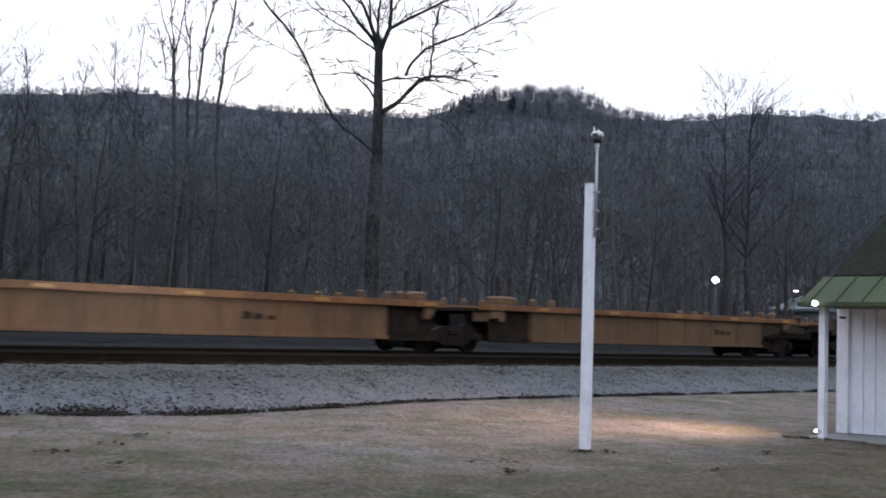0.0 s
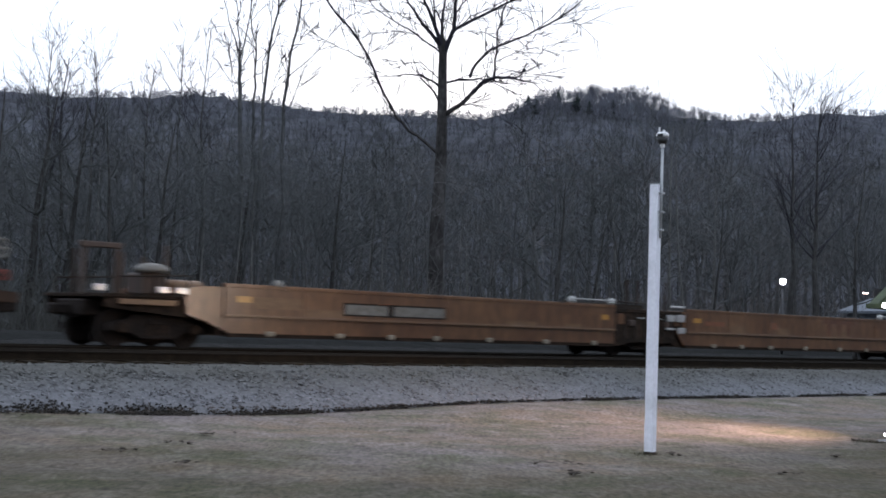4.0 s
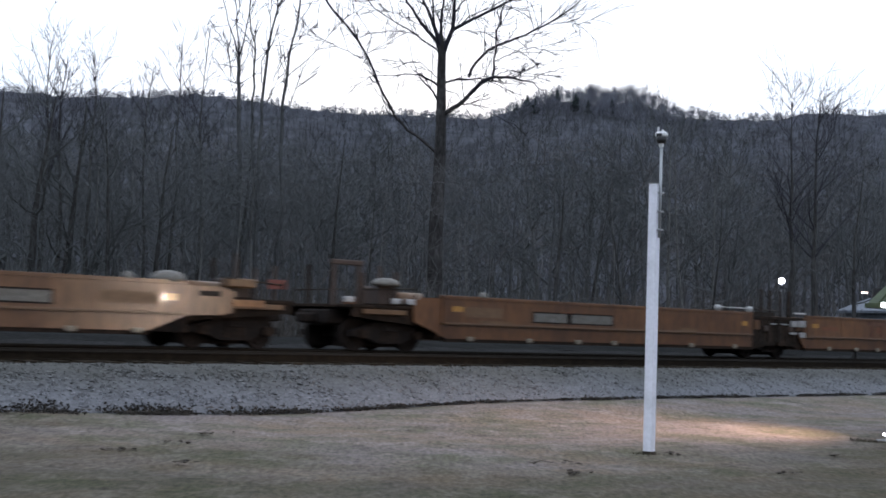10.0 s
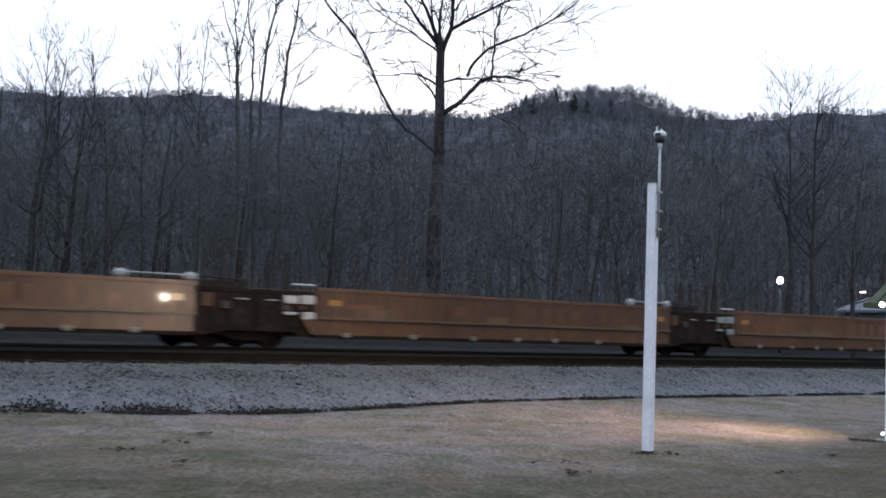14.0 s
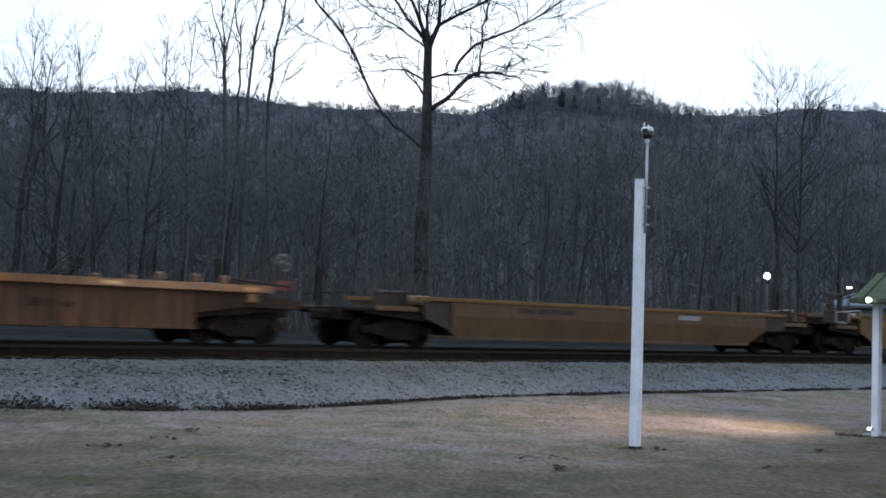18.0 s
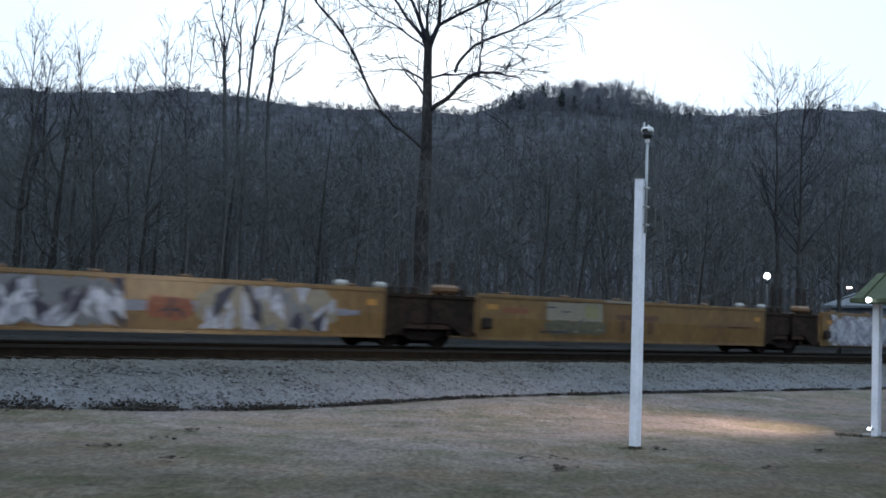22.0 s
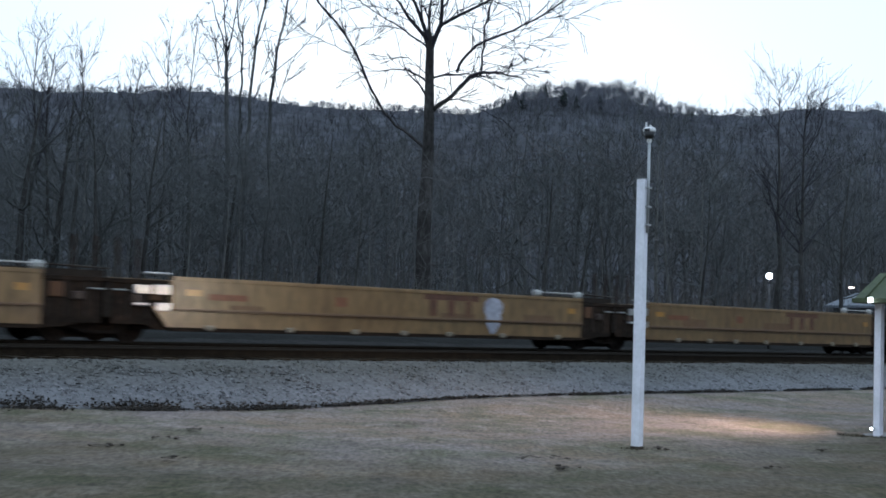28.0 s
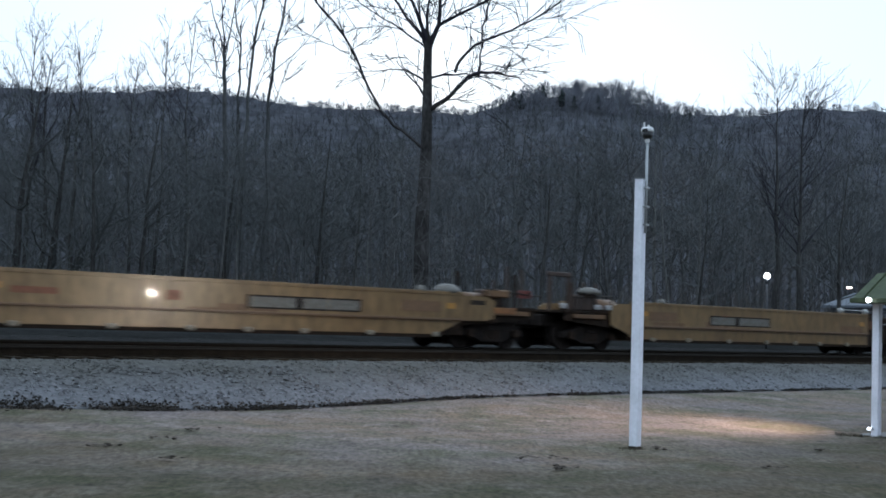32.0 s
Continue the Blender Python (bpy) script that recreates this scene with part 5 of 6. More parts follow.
    for e, how in ((-1, left), (1, right)):
        def across(a, b, y0, y1, z0, z1, bevel=0.0):
            return boxed(min(e * (hx + a), e * (hx + b)), max(e * (hx + a), e * (hx + b)), y0, y1, z0, z1, bevel=bevel)

        part("bulkhead", across(0.0, 0.08, -1.36, 1.36, 0.35, top - 0.12), M_BROWNSTEEL, t, "rust brown end bulkhead")
        if how == "a":
            part("end_deck", across(0.08, 1.6, -1.42, 1.42, top - 0.2, top - 0.1, 0.01), M_BROWNSTEEL, t, "rust brown end deck")
            part("centre_sill", across(0.08, 1.62, -0.3, 0.3, 0.72, 1.1), M_DARKSTEEL, t)
            for y in (-1.38, 1.3):
                part("end_apron", across(0.08, 1.68, y, y + 0.08, top - (0.85 if kind == "graf" else 1.08), top - 0.2), M_BROWNSTEEL, t)
                low_ = top - (0.85 if kind == "graf" else 1.08)
                bm = prism(bmesh.new(), [(e * (hx + 0.08), 0.3), (e * (hx + 0.4), 0.32), (e * (hx + 0.75), 0.5), (e * (hx + 1.0), low_), (e * (hx + 0.08), low_)], y + 0.01, y + 0.07)
                part("gusset", bm, M_BROWNSTEEL, t)
                if kind == "graf":
                    # dark plate added where the open arch lies in shade
                    part("end_infill", across(0.1, 1.62, y * 0.96, y * 0.96 + 0.03, 0.5, top - 0.45), M_DARKRUST, t, "added dark plate standing in for shade over the truck")
            for x in (0.75, 1.25):
                part("end_post", across(x, x + 0.06, -1.3, -1.24, top - 0.1, top + 0.78), M_BROWNSTEEL, t, "thin rust brown post")
            if kind == "ridge":
                for x in (0.12, 0.55, 1.02, 1.48):
                    part("end_rib", across(x, x + 0.06, -1.42, -1.38, top - 0.95, top - 0.2), M_TAUPE, t)
                part("step_box", across(0.2, 0.52, -1.43, -1.38, top - 0.55, top - 0.24, 0.01), M_RUSTPAINT, t, "rust streaked step box")
                part("valve_box", across(0.72, 0.98, -1.46, -1.38, top - 0.6, top - 0.42, 0.02), M_BROWNPAINT, t, "rust brown valve box")
                part("hand_iron", rod(bmesh.new(), (e * (hx + 1.1), -1.44, top - 0.35), (e * (hx + 1.45), -1.44, top - 0.35), 0.018), M_PLATE, t, "pale grey hand iron", True)
            if kind == "ridge" and e > 0:
                for x in (hx - 1.85, hx - 0.12):
                    part("stanchion", boxed(x - 0.17, x + 0.17, -1.52, -1.36, top - 0.02, top + 0.19, bevel=0.07), M_PLATE, t, "pale grey rounded stanchion bracket")
                part("handrail", rod(bmesh.new(), (hx - 1.85, -1.45, top + 0.12), (hx - 0.1, -1.44, top + 0.12), 0.02), M_PLATE, t, "pale grey handrail", True)
                part("end_rail", rod(bmesh.new(), (hx - 0.1, -1.44, top + 0.12), (hx + 1.55, -1.42, top + 0.09), 0.022), M_TAUPE, t, "grimy end rail", True)
                part("deck_grating", boxed(hx - 1.9, hx + 1.5, -1.34, -0.9, top - 0.09, top + 0.04), M_TAUPE, t)
            if kind == "ridge" and e < 0:
                for x0_, x1_, z0_, z1_ in ((-0.95, -0.55, -0.42, -0.22), (-0.46, -0.05, -0.42, -0.2), (-0.95, -0.58, -0.68, -0.61), (-0.4, -0.03, -0.78, -0.6)):
                    part("step_plate", boxed(-hx + x0_, -hx + x1_, -1.5, -1.44, top + z0_, top + z1_, bevel=0.015), M_STEP, t, "pale reflective step plate")
                part("corner_fairing", prism(bmesh.new(), [(-hx - 0.5, 0.82), (-hx, 0.82), (-hx, 0.37), (-hx - 0.12, 0.37)], -1.49, -1.45), paint, t)
                part("corner_rail", rod(bmesh.new(), (-hx - 0.7, -1.45, top + 0.04), (-hx - 0.05, -1.45, top + 0.04), 0.03), M_STEP, t, "", True)
            if kind == "graf" and e > 0:
                for x in (hx - 1.4, hx - 0.15):
                    part("stanchion", boxed(x - 0.2, x + 0.2, -1.52, -1.36, top - 0.02, top + 0.15, bevel=0.06), M_PLATE, t, "pale grey rounded stanchion bracket")
            if kind == "graf" and e < 0:
                part("deck_casting", boxed(-hx - 1.45, -hx - 0.65, -1.45, -1.1, top - 0.06, top + 0.17, bevel=0.07), M_TANPAINT, t, "worn tan deck casting")
                part("valve_box", boxed(-hx + 0.12, -hx + 0.5, -1.6, -1.5, 0.55, 0.85, bevel=0.04), M_TAUPE, t, "grimy valve box")
            if kind == "graf":
                for k in range(3):
                    x = e * (hx + 0.4 + 0.4 * k)
                    part("deck_bracket", boxed(x - 0.1, x + 0.1, -1.35, -1.2, top - 0.1, top + 0.08, bevel=0.02), M_TAUPE, t)
            if kind.startswith("flange"):
                part("brake_box", across(0.75, 1.4, -1.45, -0.9, top - 0.02, top + 0.24, 0.05), M_TANPAINT, t, "tan equipment box")
                part("end_sill", across(1.25, 1.5, -1.55, -0.5, top - 0.5, top - 0.17, 0.02), M_TANPAINT, t, "tan end sill block")
        else:
            part("end_deck", across(0.08, 2.95, -1.4, 1.4, top - 0.42, top - 0.34, 0.01), M_BROWNSTEEL, t, "rust brown end deck")
            part("centre_sill", across(0.08, 3.0, -0.32, 0.32, 0.62, 0.98), M_DARKSTEEL, t)
            part("draft_gear", across(2.55, 3.05, -0.6, 0.6, 0.66, 1.02, 0.03), M_DARKSTEEL, t, "grimy draft gear")
            part("coupler", across(3.0, 3.52, -0.14, 0.14, 0.68, 0.92, 0.04), M_DARKSTEEL, t, "black steel coupler")
            for y in (-1.46, 1.42):
                a, b = e * hx, e * (hx + 2.9)
                arm = [(a, 0.74), (e * (hx + 0.9), 0.76), (e * (hx + 1.2), 0.82), (e * (hx + 1.25), top - 0.2), (e * (hx + 0.9), top - 0.09), (a, top - 0.09)]
                if e < 0:
                    arm = [(a, 0.45), (-hx - 0.95, 0.78), (-hx - 1.0, top - 0.2), (-hx - 0.7, top - 0.09), (a, top - 0.09)]
                if kind.startswith("flange"):
                    arm = [(a, 0.72), (e * (hx + 1.3), top - 0.5), (b, top - 0.52), (b, top - 0.32), (e * (hx + 1.2), top - 0.17), (a, top - 0.17)]
                else:
                    part("end_beam", across(1.2, 2.6, y, y + 0.06, 0.93, 1.05, 0.01), M_TANPAINT, t, "tan end beam")
                bm = prism(bmesh.new(), arm, y, y + 0.04)
                part("end_fascia", bm, M_DARKRUST if kind.startswith("flange") else M_BROWNPAINT if kind == "smooth" else paint, t)
                web = prism(bmesh.new(), [(a, 0.62), (e * (hx + 0.6), 0.66), (e * (hx + 2.2), 0.8), (b, 0.86), (b, top - 0.4), (a, top - 0.4)], y * 0.93, y * 0.93 + 0.03)
                part("end_infill", web, M_BROWNSTEEL, t, "grimy rust brown web plate")
                part("grab_rail", rod(bmesh.new(), (e * (hx + 0.9), y + 0.04, top + 0.12), (e * (hx + 2.6), y + 0.04, top + 0.02), 0.018), M_GALV if kind == "graf" else M_TAUPE, t, "", True)
                for x in (0.9, 1.75, 2.6):
                    part("stanchion", rod(bmesh.new(), (e * (hx + x), y + 0.04, top - 0.34), (e * (hx + x), y + 0.04, top + 0.1), 0.02), M_GALV if kind == "graf" else M_TAUPE, t)
            for y in (1.17,):
                part("end_post", across(2.3, 2.38, y, y + 0.08, top - 0.34, top + 0.7), M_BROWNSTEEL, t, "rust brown post")
            if kind == "graf" and e < 0:
                for x in (1.75, 2.55):
                    part("stand_post", across(x, x + 0.11, -1.18, -1.08, top - 0.4, top + 0.72, 0.02), M_BROWNPAINT, t, "rust brown brake stand post")
                part("stand_bar", across(1.7, 2.72, -1.19, -1.07, top + 0.6, top + 0.74, 0.02), M_BROWNPAINT, t)
                part("stand_tread", across(1.8, 2.5, -1.42, -1.0, top - 0.42, top - 0.3, 0.03), M_NOTICE, t, "pale worn tread plate")
            part("brake_box", across(1.3, 1.95, -1.1, -0.5, top - 0.34, top + 0.14, 0.04), M_BROWNPAINT, t, "rust brown brake box")
            if kind == "graf" or (kind.startswith("flange") and e > 0):
                cx, cz = e * (hx + 2.6), top + (0.38 if kind == "graf" else 0.58)
                grey = M_BRAKEWHEEL if kind == "graf" else M_NOTICE
                wheel = part("brake_wheel", hoop(cx, -1.12, cz, 0.2, 0.03), grey, t, "faded red brake wheel" if kind == "graf" else "weathered grey brake wheel", True)
                part("hub", rod(bmesh.new(), (cx, -1.15, cz), (cx, -1.0, cz), 0.05, 0.05, 8), grey, wheel)
                for k in range(4):
                    part("spoke", rod(bmesh.new(), (cx + 0.045 * math.cos(math.pi * k / 2), -1.11, cz + 0.045 * math.sin(math.pi * k / 2)), (cx + 0.18 * math.cos(math.pi * k / 2), -1.12, cz + 0.18 * math.sin(math.pi * k / 2)), 0.018, 0.018, 5), grey, wheel)
            if kind == "ridge":
                part("stanchion", dome(e * (hx - 1.5), -1.44, top + 0.01, 0.15, 0.1, 0.13), M_NOTICE, t, "weathered rounded bracket", True)
                part("deck_casting", dome(e * (hx + (-0.4 if e > 0 else 1.75)), -1.25, top + (0.02 if e > 0 else 0.2), 0.42, 0.3, 0.2 if e > 0 else 0.16), M_NOTICE, t, "weathered grey domed casting", True)
                if e > 0:
                    part("raised_block", across(1.05, 1.85, -1.44, -1.1, top - 0.09, top + 0.12, 0.03), M_TANPAINT, t, "worn tan raised block")
                    part("corner_plate", across(1.2, 2.05, -1.48, -1.44, 0.97, 1.13, 0.01), M_FLANGE, t, "orange corner plate")
                    part("side_slot", boxed(hx + 0.3, hx + 0.85, -1.468, -1.46, top - 0.32, top - 0.2), M_TAUPE, t, "dark slot in the side")
                else:
                    part("casting_foot", across(1.5, 2.0, -1.3, -1.05, top - 0.34, top + 0.2, 0.03), M_BROWNPAINT, t, "rust brown casting foot")
                    for x in (0.95, 1.42, 2.95):
                        part("step_plate", across(x, x + 0.3, -1.5, -1.45, top - 0.3, top - 0.16, 0.015), M_STEP, t, "pale reflective step plate")
                    for x in (2.5, 3.3):
                        part("stand_post", across(x, x + 0.1, -1.2, -1.1, top - 0.4, top + 0.72, 0.02), M_BROWNPAINT, t, "rust brown brake stand post")
                    part("stand_bar", across(2.45, 3.45, -1.21, -1.09, top + 0.62, top + 0.75, 0.02), M_BROWNPAINT, t)
                part("primer_patch", boxed(e * hx - 1.5 * e - 0.7, e * hx - 1.5 * e + 0.7, -1.509, -1.5, 0.95, 1.22), M_FADED, t, "faded primer patch")
            r_post = random.Random(int(u0) + e)
            for x in (1.35, 1.9, 2.45):
                part("end_post", across(x, x + 0.07, -1.25, -1.18, top - 0.34, top + r_post.uniform(0.35, 0.8), 0.01), M_BROWNPAINT, t, "rust brown post")
            if e > 0:
                part("warning_plate", across(2.2, 2.72, -1.4, -1.37, top - 0.08, top + 0.14, 0.004), M_REDPAINT, t, "dark red plate")
            part("air_tank", rod(bmesh.new(), (e * (hx + 0.3), -0.9, top - 0.14), (e * (hx + 1.15), -0.9, top - 0.14), 0.17, 0.17, 12), M_TANPAINT, t, "worn tan air tank", True)
    moving.append((t, (u0 + u1) / 2, RAIL_Z))
    return t


cars = [well_car(*u) for u in UNITS]


def car_at(u):
    return next(c for c, spec in zip(cars, UNITS) if spec[1] - 2 <= u <= spec[2] + 2)


SIDE, GRAF = -1.5, (292, 376)


def decal(u0, u1, z0, z1, material, name="painted_patch", layer=1, label=""):
    c = car_at((u0 + u1) / 2)
    x = c.location.x
    d = 0.004 * layer
    bm = boxed(u0 - x, u1 - x, SIDE - d, SIDE - d + 0.004, z0, z1)
    return part(name, creased(bm) if GRAF[0] < u0 < GRAF[1] else bm, material, c, label)


# rust red plain bars where the owner's mark stands
for a in (96.7, 113.45, 130.35, 181.85, 202.4, 219.0, 235.8, 407.2, 424.0, 440.85):
    decal(a, a + 2.0, 1.26, 1.41, M_MARK, "mark_bar", label="faded rust red painted bar")
    for k in range(3):
        decal(a + 0.22 + 0.64 * k, a + 0.46 + 0.64 * k, 0.84, 1.25, M_MARK, "mark_bar", label="faded rust red painted bar")
decal(332.85, 334.85, 0.93, 1.08, M_RUSTMARK, "mark_bar", 2, "rust brown painted bar")
for k in range(3):
    decal(333.05 + 0.66 * k, 333.27 + 0.66 * k, 0.52, 0.925, M_RUSTMARK, "mark_bar", 2, "rust brown painted bar")
# framed notices on the end units
for a in (75.4, 146.6, 164.3, 456.6, 474.6):
    decal(a - 0.06, a + 3.36, 0.86, 1.18, M_DARKSTEEL, "notice_frame")
    decal(a, a + 1.35, 0.9, 1.14, M_NOTICE, "notice", 2, "weathered grey-white notice")
    decal(a + 1.55, a + 3.3, 0.9, 1.14, M_NOTICE, "notice", 2, "weathered grey-white notice")
r_ = random.Random(14)
# small stencils and stains, reporting marks as bars
for kind, u0, u1, *_ in UNITS:
    if kind in ("ridge", "graf"):
        decal(u0 + 0.35, u0 + 0.75, 1.08, 1.22, M_REFLECT, "placard", label="amber reflective placard")
        decal(u0 + 0.95, u0 + 2.0, 1.0, 1.14, M_REDBROWN, "stencil_bar")
        decal(u0 + 4.6, u0 + 4.95, 0.98, 1.2, M_REDBROWN, "stencil_bar")
        decal(u1 - 0.6, u1 - 0.3, 1.05, 1.2, M_REFLECT, "placard", label="amber reflective placard")
        for k in range(3):
            a = u0 + r_.uniform(1, 12)
            decal(a, a + r_.uniform(0.5, 1.6), 0.8, 0.8 + r_.uniform(0.05, 0.25), M_FADED, "faded_patch", 0.5)
    if kind == "smooth":
        for a in (2.5, 3.9, 5.5, 8.9, 11.6, 13.4):
            decal(u0 + a, u0 + a + 0.45, 1.24, 1.3, M_REFLECT, "reflector")
        for a, b, m in ((2.5, 3.2, M_BROWNPAINT), (3.3, 3.7, M_BLACK), (3.75, 4.9, M_BROWNPAINT), (9.8, 10.9, M_PAINT_WHITE), (11.1, 12.2, M_TANPAINT)):
            decal(u0 + a, u0 + b, 1.0, 1.14, m, "stencil_bar")
    if kind.startswith("flange"):
        if kind == "flange_dark":
            decal(u0 + 4.1, u0 + 5.35, 0.74, 0.9, M_PAINT_GREY, "painted_patch", -14.5)
        else:
            for a in (0.0, 0.34, 0.72):
                decal(u0 + 9.5 + a, u0 + 9.78 + a, 0.74, 0.92 - 0.1 * a, M_DARKRUST, "stencil_bar", -14.5)


# spray paint: plain blobs and strokes, in no words
def spray(u0, u1, z0, z1, fill, line, seed, blobs=5, layer=2, strokes=3, thick=1.0):
    c = car_at((u0 + u1) / 2)
    x0, x1 = u0 - c.location.x, u1 - c.location.x
    q = random.Random(seed)
    bm, y = bmesh.new(), SIDE - 0.004 * layer
    edge = []
    for k in range(4 * blobs + 1):
        f = k / (4 * blobs)
        pinch = min(1.0, 0.45 + 5 * min(f, 1 - f))
        half = 0.5 * (z1 - z0) * pinch * q.uniform(0.84, 1.08)
        mid = (z0 + z1) / 2 + q.uniform(-0.03, 0.03)
        edge.append([bm.verts.new((x0 + (x1 - x0) * f, y, min(1.41, max(0.31, z)))) for z in (mid - half, mid + half)])
    for p_, n_ in zip(edge, edge[1:]):
        bm.faces.new((p_[0], n_[0], n_[1], p_[1]))
    if fill is None:
        bm.free()
    else:
        part("painted_patch", creased(bm) if GRAF[0] < u0 < GRAF[1] else bm, fill, c)
    if line is None:
        return
    bm = bmesh.new()
    for k in range(blobs * strokes):
        cx, cz = x0 + (x1 - x0) * q.random(), z0 + (z1 - z0) * q.random()
        a0, sweep, rad, th = q.uniform(0, 6.28), q.uniform(1.2, 3.4), q.uniform(0.12, 0.32), q.uniform(0.025, 0.06) * thick
        prev = None
        for j in range(8):
            a = a0 + sweep * j / 7
            pair = []
            for d in (-th, th):
                px, pz = cx + (rad + d) * math.cos(a) * 1.1, cz + (rad + d) * math.sin(a)
                pair.append(bm.verts.new((min(x1, max(x0, px)), y - 0.006 - 0.0002 * k, min(z1, max(z0, pz)))))
            if prev:
                bm.faces.new((prev[0], prev[1], pair[1], pair[0]))
            prev = pair
    tagged(part("painted_line", creased(bm) if GRAF[0] < u0 < GRAF[1] else bm, line, c), kind="stuff")


def slashes(u0, u1, z0, z1, materials, seed, count, wide=0.12, steep=(0.5, 1.3), layer=4):
    """Slanting tapered strokes that cross one another, in several tones, spelling nothing."""
    c = car_at((u0 + u1) / 2)
    x0, x1 = u0 - c.location.x, u1 - c.location.x
    q = random.Random(seed)
    for n_, m in enumerate(materials):
        bm = bmesh.new()
        for k in range(count):
            cx, cz = q.uniform(x0, x1), q.uniform(z0, z1)
            a = q.choice((-1, 1)) * q.uniform(*steep)
            half, w = q.uniform(0.18, 0.5) * (z1 - z0), q.uniform(0.45, 1.0) * wide
            dx, dz = math.cos(a) * half, math.sin(a) * half
            bend = q.uniform(-0.12, 0.12)
            ring = [(cx - dx, cz - dz), (cx - 0.3 * dx + w + bend, cz - 0.3 * dz), (cx + dx + 0.3 * w, cz + dz), (cx + 0.2 * dx - w + bend, cz + 0.2 * dz)]
            y = SIDE - 0.004 * (layer + n_) - 0.00015 * k
            bm.faces.new([bm.verts.new((min(x1, max(x0, px)), y, min(z1, max(z0, pz)))) for px, pz in ring])
        tagged(part("painted_line", creased(bm), m, c), kind="stuff")


def wave(u0, u1, z, swing, turns, thick, material, layer):
    """One looping ribbon of paint."""
    c = car_at((u0 + u1) / 2)
    bm, prev, n = bmesh.new(), None, int(turns * 18)
    for k in range(n + 1):
        f = k / n
        x = u0 + (u1 - u0) * f - c.location.x - 0.11 * (u1 - u0) / turns * math.sin(4 * math.pi * turns * f)
        zc = z + swing * math.sin(2 * math.pi * turns * f) * (0.8 + 0.2 * math.sin(9 * f))
        pair = [bm.verts.new((x, SIDE - 0.004 * layer - 0.00005 * k, zc + d)) for d in (-thick, thick)]
        if prev:
            bm.faces.new((prev[0], pair[0], pair[1], prev[1]))
        prev = pair
    tagged(part("painted_line", creased(bm), material, c), kind="stuff")


spray(295.8, 298.6, 0.42, 0.75, M_PAINT_WHITE, None, 1, 4)
decal(295.0, 296.7, 0.86, 1.0, M_PAINT_BLACK, "stencil_bar")
spray(300.6, 303.3, 0.33, 1.41, M_PAINT_GREEN, None, 2, 7, 2)
slashes(300.7, 303.2, 0.4, 1.36, (M_PAINT_SMOKE,), 64, 20, 0.13, (0.2, 0.9), 3)
spray(303.1, 306.7, 0.33, 1.38, M_PAINT_RED, None, 3, 9, 2)
slashes(303.2, 306.5, 0.36, 1.36, (M_PAINT_PINK, M_REDBROWN), 65, 10, 0.09, (0.1, 1.0), 3)


def blob(bm, cx, cz, rx, rz, y, q, power=0.6, wobble=0.14, sides=14):
    ring = []
    for j in range(sides):
        a = 2 * math.pi * j / sides
        ex = rx * math.copysign(abs(math.cos(a)) ** power, math.cos(a)) * q.uniform(1 - wobble, 1 + wobble)
        ez = rz * math.copysign(abs(math.sin(a)) ** power, math.sin(a)) * q.uniform(1 - wobble, 1 + wobble)
        ring.append(bm.verts.new((cx + ex, y, min(1.41, max(0.31, cz + ez)))))
    bm.faces.new(ring)


def bubbles(u0, u1, z0, z1, back, fill, seed, count, layer=2, tiers=1):
    """Rounded outlined shapes with dark eyes in them, in one or two rows, spelling nothing."""
    c = car_at((u0 + u1) / 2)
    x0, x1 = u0 - c.location.x, u1 - c.location.x
    q = random.Random(seed)
    w, y = (x1 - x0) / count, SIDE - 0.004 * layer
    for tier in range(tiers):
        hz = (z1 - z0) / tiers
        for k in range(count):
            cx, cz = x0 + w * (k + 0.5 + q.uniform(-0.1, 0.1)), z0 + hz * (tier + 0.5 + q.uniform(-0.06, 0.06))
            rx, rz = w * q.uniform(0.32, 0.6), hz * q.uniform(0.36, 0.52)
            outline, body = bmesh.new(), bmesh.new()
            blob(outline, cx, cz, rx * 1.22, rz * 1.14, y - 0.0004 * k - 0.004 * tier, q)
            blob(body, cx, cz, rx * 0.92, rz * 0.92, y - 0.004 - 0.0004 * k - 0.004 * tier, q)
            part("painted_patch", creased(outline), back, c)
            letter = part("painted_patch", creased(body), fill, c)
            for _ in range(2):
                eye = bmesh.new()
                blob(eye, cx + q.uniform(-0.4, 0.4) * rx, cz + q.uniform(-0.5, 0.5) * rz, rx * q.uniform(0.14, 0.3), rz * q.uniform(0.16, 0.42), y - 0.012 - 0.0004 * k - 0.004 * tier, q, 1.0, 0.2, 10)
                part("painted_spot", creased(eye), back, letter)


spray(311.7, 313.2, 0.75, 1.2, M_PAINT_LILAC, None, 40, 3, 1.6)
spray(312.5, 316.3, 0.34, 1.42, M_PAINT_GREY, None, 41, 9, 2)
slashes(312.4, 316.4, 0.34, 1.41, (M_PAINT_SMOKE, M_PAINT_PALEST, M_PAINT_BLACK, M_PAINT_LILAC), 63, 13, 0.2, (0.8, 1.5), 4)
spray(311.6, 322.9, 0.72, 0.98, M_PAINT_SHADE, None, 42, 12, 1.2)
spray(316.9, 318.1, 0.55, 1.05, M_PAINT_RED, M_PAINT_BLACK, 5, 2, 2, 1)
spray(318.2, 322.2, 0.36, 1.4, M_PAINT_PALE, None, 6, 7, 1.4)
slashes(318.3, 322.1, 0.36, 1.4, (M_PAINT_LILAC, M_PAINT_GREY, M_PAINT_BLACK, M_PAINT_LILAC), 62, 9, 0.22, (0.9, 1.5), 2)
decal(329.75, 331.35, 0.84, 1.36, M_PAINT_PALE, layer=2)
decal(331.3, 332.2, 0.8, 1.41, M_PAINT_PALE, layer=1.6)
